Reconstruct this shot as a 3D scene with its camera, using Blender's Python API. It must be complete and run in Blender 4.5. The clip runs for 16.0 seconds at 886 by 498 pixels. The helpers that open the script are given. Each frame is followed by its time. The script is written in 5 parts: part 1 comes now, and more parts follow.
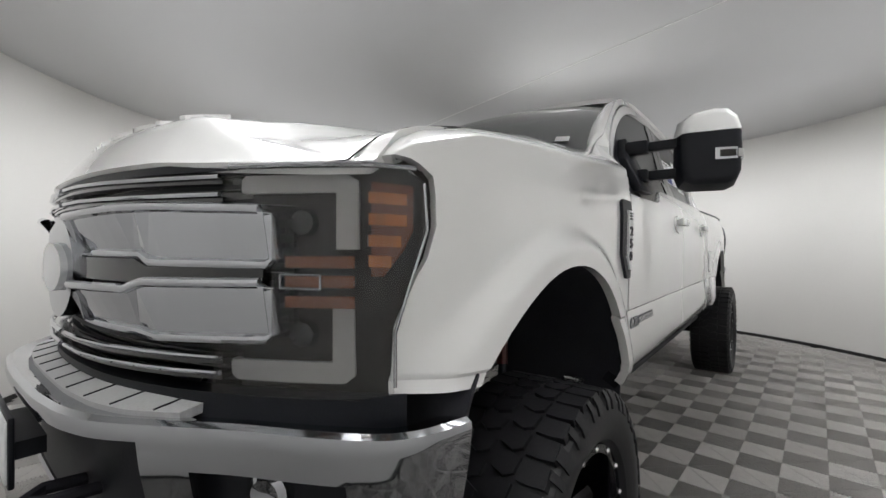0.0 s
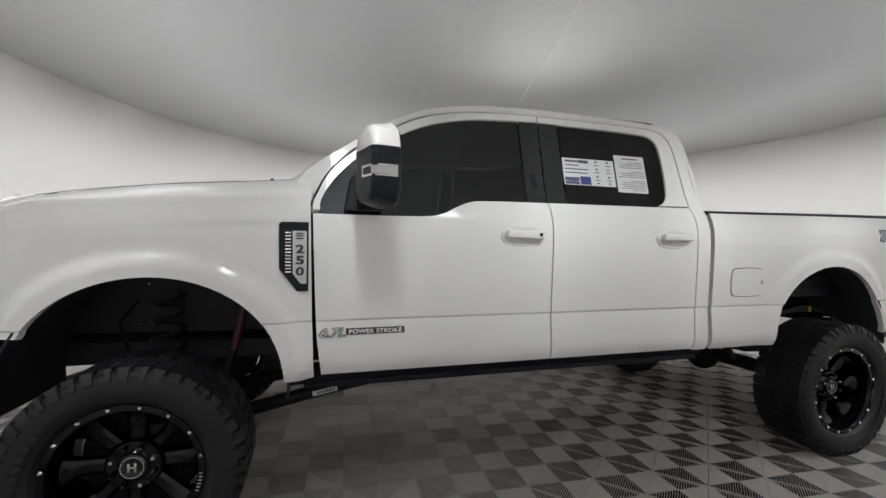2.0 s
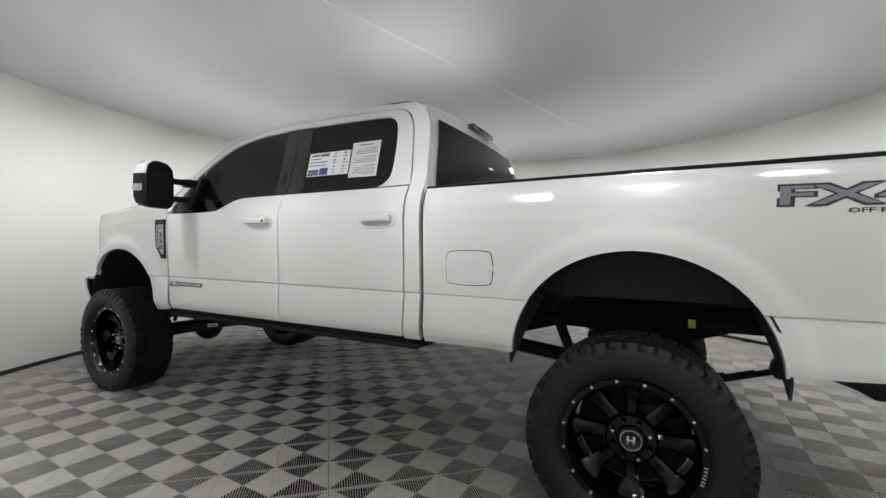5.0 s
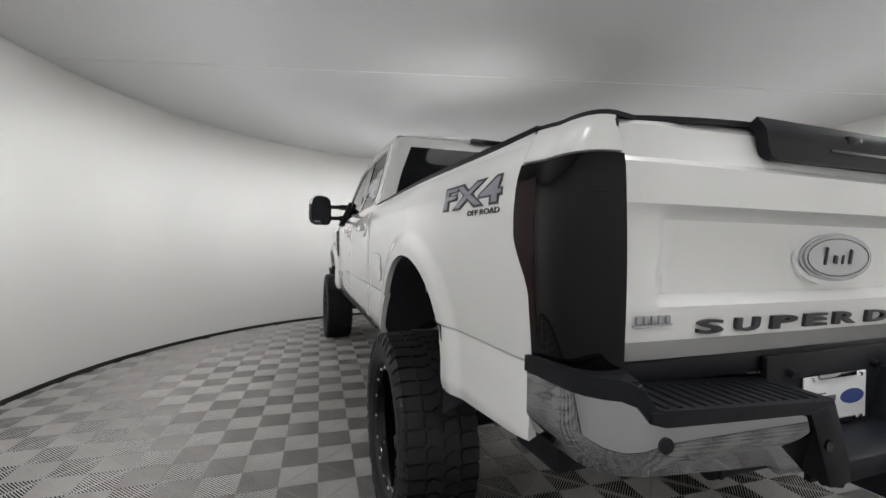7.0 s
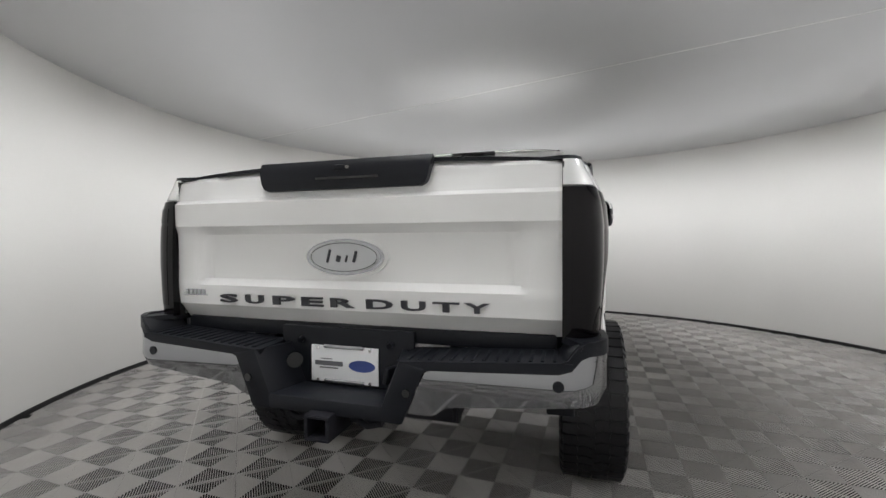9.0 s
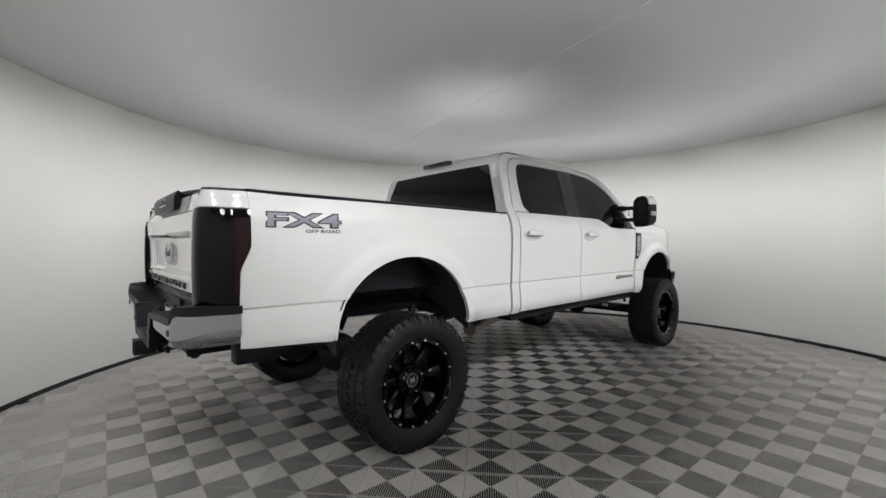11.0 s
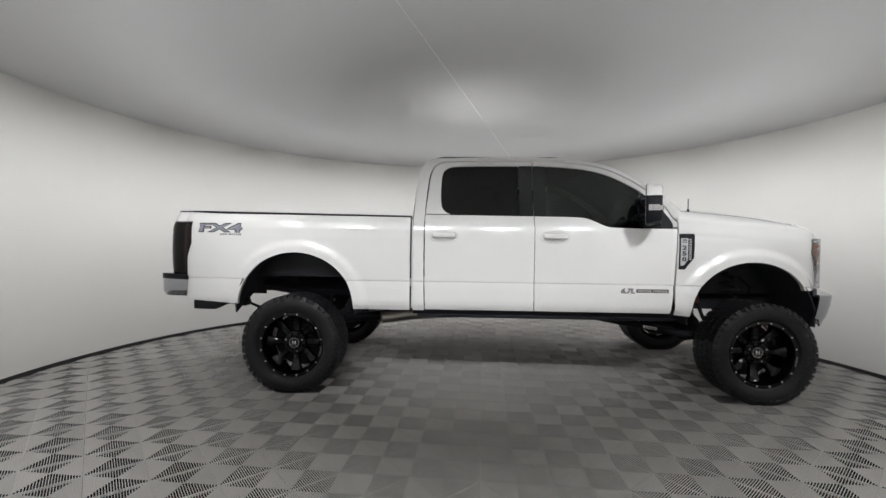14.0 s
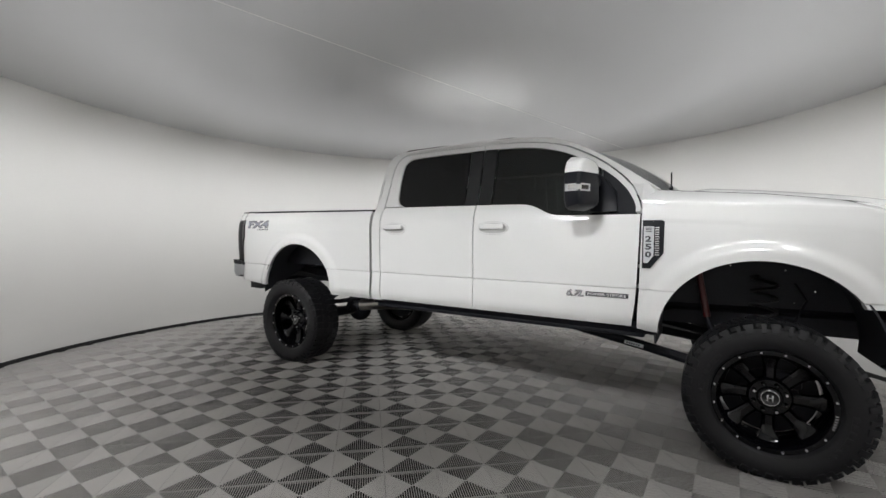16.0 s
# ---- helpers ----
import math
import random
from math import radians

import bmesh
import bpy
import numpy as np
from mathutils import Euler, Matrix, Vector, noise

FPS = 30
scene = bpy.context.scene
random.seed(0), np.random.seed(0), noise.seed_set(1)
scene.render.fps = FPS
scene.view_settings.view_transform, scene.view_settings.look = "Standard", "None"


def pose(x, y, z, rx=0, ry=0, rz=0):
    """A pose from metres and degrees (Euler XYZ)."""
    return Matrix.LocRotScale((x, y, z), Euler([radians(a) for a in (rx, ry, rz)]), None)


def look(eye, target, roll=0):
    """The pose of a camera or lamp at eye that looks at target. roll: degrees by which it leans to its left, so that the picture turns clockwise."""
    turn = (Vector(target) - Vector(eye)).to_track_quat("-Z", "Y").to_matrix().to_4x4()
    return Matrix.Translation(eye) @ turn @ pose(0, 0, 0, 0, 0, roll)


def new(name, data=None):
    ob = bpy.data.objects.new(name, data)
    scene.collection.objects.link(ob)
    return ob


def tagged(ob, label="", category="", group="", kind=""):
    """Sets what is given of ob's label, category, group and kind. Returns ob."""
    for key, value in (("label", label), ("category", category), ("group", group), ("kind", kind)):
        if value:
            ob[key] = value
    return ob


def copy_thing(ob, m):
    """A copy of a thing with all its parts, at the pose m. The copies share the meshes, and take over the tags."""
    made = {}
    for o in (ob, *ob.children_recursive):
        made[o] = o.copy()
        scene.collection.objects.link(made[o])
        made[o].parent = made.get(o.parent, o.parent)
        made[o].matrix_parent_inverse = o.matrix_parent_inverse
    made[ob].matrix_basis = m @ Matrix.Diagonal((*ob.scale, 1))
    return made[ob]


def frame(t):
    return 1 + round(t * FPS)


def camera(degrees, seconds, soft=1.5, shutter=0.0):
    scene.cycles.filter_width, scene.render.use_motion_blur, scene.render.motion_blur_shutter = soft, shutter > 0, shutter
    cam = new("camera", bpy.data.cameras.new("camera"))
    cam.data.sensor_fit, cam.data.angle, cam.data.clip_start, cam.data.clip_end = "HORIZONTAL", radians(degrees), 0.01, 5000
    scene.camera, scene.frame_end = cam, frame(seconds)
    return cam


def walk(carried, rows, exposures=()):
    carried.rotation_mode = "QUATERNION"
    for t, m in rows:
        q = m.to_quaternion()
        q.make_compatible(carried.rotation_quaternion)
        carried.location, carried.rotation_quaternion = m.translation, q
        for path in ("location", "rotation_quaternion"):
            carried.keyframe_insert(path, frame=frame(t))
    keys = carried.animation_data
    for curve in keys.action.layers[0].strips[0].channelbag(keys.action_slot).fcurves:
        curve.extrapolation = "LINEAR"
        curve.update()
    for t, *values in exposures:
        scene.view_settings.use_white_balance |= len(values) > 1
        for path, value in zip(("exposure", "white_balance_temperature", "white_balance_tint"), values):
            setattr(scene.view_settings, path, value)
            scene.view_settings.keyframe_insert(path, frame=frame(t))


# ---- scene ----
cam = camera(92.9, 16.0)


PATH = [
    (0, (-1.477, 3.165, 1.253), (-0.227, 1.603, 1.253), 0.0),
    (0.5, (-1.994, 2.849, 1.341), (-0.491, 1.529, 1.347), 0.1),
    (1, (-2.439, 2.427, 1.37), (-0.745, 1.364, 1.362), 0.4),
    (1.5, (-2.744, 1.859, 1.363), (-0.914, 1.052, 1.35), 0.5),
    (2, (-2.99, 1.299, 1.357), (-1.069, 0.742, 1.332), 0.8),
    (2.5, (-3.109, 0.703, 1.323), (-1.133, 0.398, 1.286), 0.8),
    (3, (-3.108, 0.077, 1.293), (-1.109, 0.018, 1.25), 0.9),
    (3.5, (-3.1, -0.497, 1.32), (-1.109, -0.313, 1.284), 0.9),
    (4, (-3.037, -1.068, 1.296), (-1.087, -0.623, 1.264), 0.9),
    (4.2, (-3.028, -1.287, 1.276), (-1.104, -0.741, 1.245), 0.9),
    (6.3, (-2.189, -3.406, 1.251), (-1.013, -1.788, 1.21), -0.3),
    (6.5, (-1.902, -3.599, 1.274), (-0.908, -1.865, 1.22), -0.3),
    (7, (-1.495, -4.003, 1.293), (-0.835, -2.116, 1.273), 0.8),
    (7.5, (-0.990, -4.275, 1.315), (-0.601, -2.314, 1.296), 0.1),
    (8, (-0.395, -4.508, 1.303), (-0.384, -2.508, 1.29), -0.3),
    (8.5, (0.200, -4.602, 1.301), (-0.098, -2.624, 1.279), -0.0),
    (9, (0.815, -4.648, 1.327), (0.247, -2.730, 1.295), -0.2),
    (9.5, (1.409, -4.629, 1.332), (0.578, -2.81, 1.303), -0.1),
    (9.7, (1.673, -4.531, 1.331), (0.735, -2.765, 1.303), -0.2),
    (11.8, (3.864, -3.064, 1.319), (2.141, -2.049, 1.305), 0.1),
    (12, (4.0, -2.856, 1.323), (2.227, -1.93, 1.313), 0.2),
    (12.5, (4.349, -2.348, 1.318), (2.474, -1.653, 1.31), 0.3),
    (13, (4.538, -1.778, 1.314), (2.59, -1.324, 1.298), 0.4),
    (13.5, (4.661, -1.156, 1.315), (2.67, -0.969, 1.294), 0.6),
    (14, (4.728, -0.551, 1.335), (2.73, -0.63, 1.309), 0.7),
    (14.5, (4.614, 0.065, 1.343), (2.642, -0.271, 1.306), 0.7),
    (15, (4.47, 0.655, 1.355), (2.558, 0.067, 1.31), 0.7),
    (15.5, (4.242, 1.196, 1.348), (2.425, 0.362, 1.303), 0.7),
    (16, (4.004, 1.695, 1.302), (2.305, 0.64, 1.259), 0.7),
]
EXPOSURE = [(0, 0.1), (0.5, 0.1), (1.5, 0.0), (2.5, 0.05), (3.2, 0.14), (4.0, 0.2), (6.5, 0.12), (8.0, 0.05), (8.7, 0.13), (9.5, 0.05), (12, 0.0), (16, 0.0)]
walk(cam, [(t, look(eye, target, roll)) for t, eye, target, roll in PATH], EXPOSURE)

# ---- the round booth: centre, radius, ceiling height ----
RC, RR, RH = Vector((0.60, -0.47, 0)), 4.30, 2.85


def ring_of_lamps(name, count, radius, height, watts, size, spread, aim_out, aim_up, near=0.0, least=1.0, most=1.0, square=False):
    """Unseen round soft lamps, added in a ring to light the booth; each is aimed outwards (or inwards, below 0) and up
    or down.
    near: where the truck stands closer than that, the lamps are turned down, between least and most. square: aimed
    squarely at the truck's sides."""
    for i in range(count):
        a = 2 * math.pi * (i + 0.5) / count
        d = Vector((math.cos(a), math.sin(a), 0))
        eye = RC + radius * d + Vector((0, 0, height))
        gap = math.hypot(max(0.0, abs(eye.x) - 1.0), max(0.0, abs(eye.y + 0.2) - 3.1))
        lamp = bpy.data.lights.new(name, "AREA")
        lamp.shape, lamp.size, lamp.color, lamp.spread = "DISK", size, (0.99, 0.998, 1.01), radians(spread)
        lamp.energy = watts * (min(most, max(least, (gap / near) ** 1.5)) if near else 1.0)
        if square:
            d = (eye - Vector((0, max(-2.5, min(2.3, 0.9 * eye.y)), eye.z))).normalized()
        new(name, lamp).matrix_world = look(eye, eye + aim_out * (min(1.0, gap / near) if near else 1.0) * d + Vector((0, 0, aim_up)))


# added fill light without fixtures: for walls, floor, truck flanks, and upwards for the ceiling
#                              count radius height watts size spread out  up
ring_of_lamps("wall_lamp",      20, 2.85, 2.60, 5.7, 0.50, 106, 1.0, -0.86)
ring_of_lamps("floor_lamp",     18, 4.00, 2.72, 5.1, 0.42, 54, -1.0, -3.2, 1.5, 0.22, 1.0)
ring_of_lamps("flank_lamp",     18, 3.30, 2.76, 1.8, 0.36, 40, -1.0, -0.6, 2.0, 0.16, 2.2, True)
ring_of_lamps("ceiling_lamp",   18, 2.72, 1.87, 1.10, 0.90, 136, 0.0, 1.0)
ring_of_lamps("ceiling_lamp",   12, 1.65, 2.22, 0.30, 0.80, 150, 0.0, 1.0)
# unseen lamps added over the centre line to brighten roof, bed and hood
for y, watts in ((-3.3, 3.0), (-1.9, 4.0), (-0.5, 5.0), (2.5, 0.8)):
    lamp = bpy.data.lights.new("top_lamp", "AREA")
    lamp.shape, lamp.size, lamp.energy, lamp.spread = "DISK", 0.62, watts, radians(120)
    new("top_lamp", lamp).matrix_world = pose(0, y, 2.80)
world = bpy.data.worlds.new("world")
world.use_nodes = True
world.node_tree.nodes["Background"].inputs[0].default_value = (0.02, 0.02, 0.02, 1)
scene.world = world


# ---- materials ----
def material(name, colour, rough=0.5, metal=0.0, coat=0.0, grain=0.0, scale=40.0, bump=0.0, stain=0.0, stain_scale=2.0, rough_var=0.0, random_tone=0.0, spec=0.5):
    """A Principled surface whose colour and roughness vary at a fine and a coarse scale."""
    m = bpy.data.materials.new(name)
    m.use_nodes = True
    nt = m.node_tree
    b = nt.nodes["Principled BSDF"]
    b.inputs["Base Color"].default_value = (*colour, 1)
    b.inputs["Roughness"].default_value = rough
    b.inputs["Metallic"].default_value = metal
    b.inputs["Specular IOR Level"].default_value = spec
    b.inputs["Coat Weight"].default_value = coat
    b.inputs["Coat Roughness"].default_value = 0.04
    tc = nt.nodes.new("ShaderNodeTexCoord")

    def noise_at(sc, detail=6):
        n = nt.nodes.new("ShaderNodeTexNoise")
        n.inputs["Scale"].default_value, n.inputs["Detail"].default_value = sc, detail
        nt.links.new(tc.outputs["Object"], n.inputs["Vector"])
        return n.outputs["Fac"]

    def calc(op, a, c):
        n = nt.nodes.new("ShaderNodeMath")
        n.operation = op
        for k, v in enumerate((a, c)):
            if isinstance(v, (int, float)):
                n.inputs[k].default_value = v
            else:
                nt.links.new(v, n.inputs[k])
        return n.outputs[0]

    value = None
    if grain or stain or random_tone:
        fine, coarse = noise_at(scale), noise_at(stain_scale, 3)
        value = calc("ADD", calc("MULTIPLY", calc("SUBTRACT", fine, 0.5), 2 * grain), calc("MULTIPLY", calc("SUBTRACT", coarse, 0.5), 2 * stain))
        if random_tone:
            oi = nt.nodes.new("ShaderNodeObjectInfo")
            value = calc("ADD", value, calc("MULTIPLY", calc("SUBTRACT", oi.outputs["Random"], 0.5), 2 * random_tone))
        h = nt.nodes.new("ShaderNodeHueSaturation")
        h.inputs["Color"].default_value = (*colour, 1)
        nt.links.new(calc("ADD", value, 1.0), h.inputs["Value"])
        nt.links.new(h.outputs[0], b.inputs["Base Color"])
    if rough_var:
        nt.links.new(calc("ADD", calc("MULTIPLY", calc("SUBTRACT", noise_at(stain_scale * 2.3, 4), 0.5), 2 * rough_var), rough), b.inputs["Roughness"])
    if bump:
        bn = nt.nodes.new("ShaderNodeBump")
        bn.inputs["Strength"].default_value, bn.inputs["Distance"].default_value = bump, 0.002
        nt.links.new(noise_at(scale), bn.inputs["Height"])
        nt.links.new(bn.outputs[0], b.inputs["Normal"])
    return m


def glass(name, tint, rough=0.02, base=0.08):
    m = bpy.data.materials.new(name)
    m.use_nodes = True
    nt = m.node_tree
    out = nt.nodes["Material Output"]
    t = nt.nodes.new("ShaderNodeBsdfTransparent")
    t.inputs[0].default_value = (*tint, 1)
    g = nt.nodes.new("ShaderNodeBsdfGlossy")
    g.inputs["Roughness"].default_value = rough
    lw = nt.nodes.new("ShaderNodeLayerWeight")
    pw = nt.nodes.new("ShaderNodeMath")
    pw.operation, pw.inputs[1].default_value = "POWER", 5.0
    nt.links.new(lw.outputs["Facing"], pw.inputs[0])
    f = nt.nodes.new("ShaderNodeMath")
    f.operation, f.inputs[1].default_value, f.inputs[2].default_value = "MULTIPLY_ADD", 0.98 - base, base
    nt.links.new(pw.outputs[0], f.inputs[0])
    mix = nt.nodes.new("ShaderNodeMixShader")
    nt.links.new(f.outputs[0], mix.inputs[0])
    nt.links.new(t.outputs[0], mix.inputs[1])
    nt.links.new(g.outputs[0], mix.inputs[2])
    nt.links.new(mix.outputs[0], out.inputs["Surface"])
    return m


PAINT = material("white_paint", (0.83, 0.83, 0.82), 0.22, coat=1.0, stain=0.015, stain_scale=3.0, rough_var=0.03)
# body paint toned down, with the handle recess's shade in the colour
SHADE_PAINT = material("shade_grey_paint", (0.62, 0.62, 0.615), 0.25, coat=0.8, stain=0.02)
PLASTIC = material("black_plastic", (0.009, 0.010, 0.0135), 0.42, spec=0.24, grain=0.25, scale=220, bump=0.25, stain=0.12)
GLOSS = material("gloss_black", (0.008, 0.009, 0.010), 0.10, coat=0.5, stain=0.1)
REAR_GLASS = material("privacy_glass", (0.004, 0.005, 0.006), 0.05, spec=0.22, stain=0.1)
PAD = material("grey_plastic", (0.48, 0.48, 0.48), 0.55, grain=0.15, scale=200, bump=0.2)
CHROME = material("chrome", (0.46, 0.47, 0.49), 0.05, metal=1.0, rough_var=0.02)
STEEL = material("exhaust_steel", (0.36, 0.34, 0.31), 0.36, metal=1.0, grain=0.1, scale=90, stain=0.2, stain_scale=9)
DARKMETAL = material("chassis_black", (0.012, 0.012, 0.016), 0.55, spec=0.2, grain=0.3, scale=60, bump=0.3, stain=0.3, stain_scale=6)
LINER = material("liner_plastic", (0.030, 0.031, 0.038), 0.6, spec=0.3, grain=0.2, scale=90, bump=0.2, stain=0.2, stain_scale=5)
RUBBER = material("tyre_rubber", (0.0115, 0.0115, 0.0135), 0.48, spec=0.42, grain=0.25, scale=120, bump=0.3, stain=0.2, stain_scale=7)
RIM = material("rim_gloss_black", (0.0026, 0.0026, 0.004), 0.09, spec=0.36, stain=0.1)
SILVER = material("silver_stud", (0.82, 0.82, 0.83), 0.25, metal=1.0)
AMBER = material("amber_lens", (0.36, 0.12, 0.028), 0.25, coat=0.8, grain=0.1, scale=60)
AMBER_DARK = material("amber_inner", (0.15, 0.05, 0.02), 0.25, coat=0.8, grain=0.1, scale=60)
DRL = material("frosted_light_guide", (0.36, 0.355, 0.35), 0.35, coat=0.3, stain=0.04)
LAMP_DARK = material("smoked_lamp_housing", (0.020, 0.018, 0.016), 0.35, spec=0.3, stain=0.2, stain_scale=8)
LENS_RED = material("smoked_red_lens", (0.0030, 0.0022, 0.0030), 0.04, spec=0.25, stain=0.2)
RED_DARK = material("red_reflector", (0.016, 0.0030, 0.0042), 0.05, spec=0.25, stain=0.2)
SHOCK_RED = material("red_shock", (0.075, 0.008, 0.008), 0.35)
SEAL = material("seam_rubber", (0.012, 0.012, 0.012), 0.7, grain=0.2)
CLOTH = material("seat_leather", (0.05, 0.047, 0.045), 0.55, grain=0.2, scale=150, bump=0.3)
PAPER = material("white_paper", (0.78, 0.79, 0.80), 0.6, stain=0.02)
INK = material("ink_grey", (0.12, 0.12, 0.13), 0.6)
INK_BLUE = material("ink_blue", (0.035, 0.06, 0.22), 0.5)
DECAL_DARK = material("decal_charcoal", (0.035, 0.035, 0.042), 0.4)
DECAL_GREY = material("decal_grey", (0.26, 0.26, 0.31), 0.35, stain=0.1, stain_scale=12)
MIRROR = material("mirror_glass", (0.42, 0.43, 0.44), 0.02, metal=1.0)
GLASS = glass("tinted_glass", (0.10, 0.11, 0.11), base=0.05)
GLASS_FRONT = glass("light_tinted_glass", (0.30, 0.33, 0.32), base=0.06)
SHIELD = glass("windscreen_glass", (0.36, 0.41, 0.40), base=0.28)
COVER = glass("clear_cover", (0.90, 0.90, 0.90), base=0.025)
WALL = material("wall_vinyl", (0.712, 0.70, 0.678), 0.55, grain=0.012, scale=30, stain=0.035, stain_scale=0.9, rough_var=0.06)
CEIL = material("ceiling_vinyl", (0.62, 0.62, 0.625), 0.55, spec=0.2, stain=0.03, stain_scale=0.7, rough_var=0.05)
TRIM = material("black_trim", (0.012, 0.012, 0.012), 0.5, grain=0.2)
TILE = material("floor_tile_grey", (0.46, 0.445, 0.426), 0.6, spec=0.3, grain=0.10, scale=130, stain=0.14, stain_scale=1.1, random_tone=0.05)
# near-black on subfloor and lower rib flanks: the grooves' shade as a colour
GROOVE_SHADE = material("groove_shade_black", (0.005, 0.005, 0.005), 0.9, spec=0.1, grain=0.3, scale=40)


# ---- mesh helpers ----
def finish(name, bm, mat, smooth=True, angle=32):
    if smooth:
        lim = radians(angle)
        for f in bm.faces:
            f.smooth = True
        for e in bm.edges:
            if len(e.link_faces) == 2 and e.calc_face_angle(0) > lim:
                e.smooth = False
    me = bpy.data.meshes.new(name)
    bm.to_mesh(me)
    bm.free()
    me.materials.append(mat)
    return me


def part(name, bm, mat, parent=None, label="", smooth=True, angle=32):
    ob = new(name, finish(name, bm, mat, smooth, angle))
    if parent is not None:
        ob.parent = parent
    return tagged(ob, label)


def merge(*bms):
    out = bmesh.new()
    for b in bms:
        me = bpy.data.meshes.new("tmp")
        b.to_mesh(me)
        b.free()
        out.from_mesh(me)
        bpy.data.meshes.remove(me)
    return out


def flipped(bm):
    """The mirror image across the truck's long axis."""
    b = bm.copy()
    for v in b.verts:
        v.co.x = -v.co.x
    bmesh.ops.reverse_faces(b, faces=b.faces[:])
    return b


def gridded(outline, us, vs):
    """A flat face in u, v cut along the given lines."""
    bm = bmesh.new()
    bm.faces.new([bm.verts.new((u, v, 0)) for u, v in outline])
    for axis, cuts in ((0, us), (1, vs)):
        for c in cuts:
            co, no = [0, 0, 0], [0, 0, 0]
            co[axis], no[axis] = c, 1
            bmesh.ops.bisect_plane(bm, geom=bm.verts[:] + bm.edges[:] + bm.faces[:], dist=1e-5, plane_co=co, plane_no=no)
    return bm


def shaped(outline, us, vs, f, thick, out=None):
    """A sheet with that outline, bent by f(u, v) and given a thickness to its back."""
    bm = gridded(outline, us, vs)
    for v in bm.verts:
        v.co = f(v.co.x, v.co.y)
    if out is None:
        out = (math.copysign(1.0, sum(v.co.x for v in bm.verts)), 0, 0)
    return thicken(bm, thick, out)


def thicken(bm, thick, out=None):
    bm.normal_update()
    if out is not None:
        mean = sum((f.normal * f.calc_area() for f in bm.faces), Vector())
        if mean.dot(Vector(out)) < 0:
            bmesh.ops.reverse_faces(bm, faces=bm.faces[:])
            bm.normal_update()
    if thick:
        bmesh.ops.solidify(bm, geom=bm.faces[:], thickness=thick)
    return bm


def sheet(f, nu, nv, thick=0.0, out=None, u0=0.0, u1=1.0, v0=0.0, v1=1.0, skip=None):
    bm = bmesh.new()
    rows = [[bm.verts.new(f(u0 + (u1 - u0) * i / nu, v0 + (v1 - v0) * j / nv)) for j in range(nv + 1)] for i in range(nu + 1)]
    for i in range(nu):
        for j in range(nv):
            if skip and skip(u0 + (u1 - u0) * (i + 0.5) / nu, v0 + (v1 - v0) * (j + 0.5) / nv):
                continue
            bm.faces.new((rows[i][j], rows[i + 1][j], rows[i + 1][j + 1], rows[i][j + 1]))
    bmesh.ops.delete(bm, geom=[v for v in bm.verts if not v.link_faces], context="VERTS")
    return thicken(bm, thick, out)


def box(cx, cy, cz, sx, sy, sz, bevel=0.0, m=None, seg=2):
    bm = bmesh.new()
    bmesh.ops.create_cube(bm, size=1.0)
    for v in bm.verts:
        v.co = Vector((v.co.x * sx, v.co.y * sy, v.co.z * sz))
    if bevel:
        bmesh.ops.bevel(bm, geom=bm.edges[:], offset=min(bevel, 0.45 * min(sx, sy, sz)), segments=seg, affect="EDGES", profile=0.5)
    t = Matrix.Translation((cx, cy, cz))
    bm.transform(t @ m if m is not None else t)
    return bm


def prism(outline, f0, f1, bevel=0.0):
    """A solid between two copies of an outline; f0 and f1 place its points."""
    bm = bmesh.new()
    a = [bm.verts.new(f0(u, v)) for u, v in outline]
    b = [bm.verts.new(f1(u, v)) for u, v in outline]
    bm.faces.new(a[::-1])
    bm.faces.new(b)
    for i in range(len(a)):
        k = (i + 1) % len(a)
        bm.faces.new((a[i], a[k], b[k], b[i]))
    bmesh.ops.recalc_face_normals(bm, faces=bm.faces[:])
    if bevel:
        bmesh.ops.bevel(bm, geom=bm.edges[:], offset=bevel, segments=2, affect="EDGES", profile=0.5)
    return bm


def tube(pts, r, n=12, caps=True):
    bm = bmesh.new()
    pts = [Vector(p) for p in pts]
    rings = []
    for i, p in enumerate(pts):
        d = (pts[min(i + 1, len(pts) - 1)] - pts[max(i - 1, 0)]).normalized()
        up = Vector((0, 0, 1)) if abs(d.z) < 0.9 else Vector((1, 0, 0))
        a = d.cross(up).normalized()
        b = d.cross(a)
        rr = r[i] if isinstance(r, (list, tuple)) else r
        rings.append([bm.verts.new(p + rr * (math.cos(2 * math.pi * k / n) * a + math.sin(2 * math.pi * k / n) * b)) for k in range(n)])
    for s, t in zip(rings, rings[1:]):
        for k in range(n):
            bm.faces.new((s[k], s[(k + 1) % n], t[(k + 1) % n], t[k]))
    if caps:
        bm.faces.new(rings[0][::-1])
        bm.faces.new(rings[-1])
    bmesh.ops.recalc_face_normals(bm, faces=bm.faces[:])
    return bm


def revolve(profile, n=64, close=False):
    """Turns a profile of (x, r) about the x axis."""
    bm = bmesh.new()
    rings = [[bm.verts.new((x, r * math.cos(2 * math.pi * k / n), r * math.sin(2 * math.pi * k / n))) for k in range(n)] for x, r in profile]
    pairs = list(zip(rings, rings[1:])) + ([(rings[-1], rings[0])] if close else [])
    for s, t in pairs:
        for k in range(n):
            bm.faces.new((s[k], s[(k + 1) % n], t[(k + 1) % n], t[k]))
    bmesh.ops.recalc_face_normals(bm, faces=bm.faces[:])
    return bm


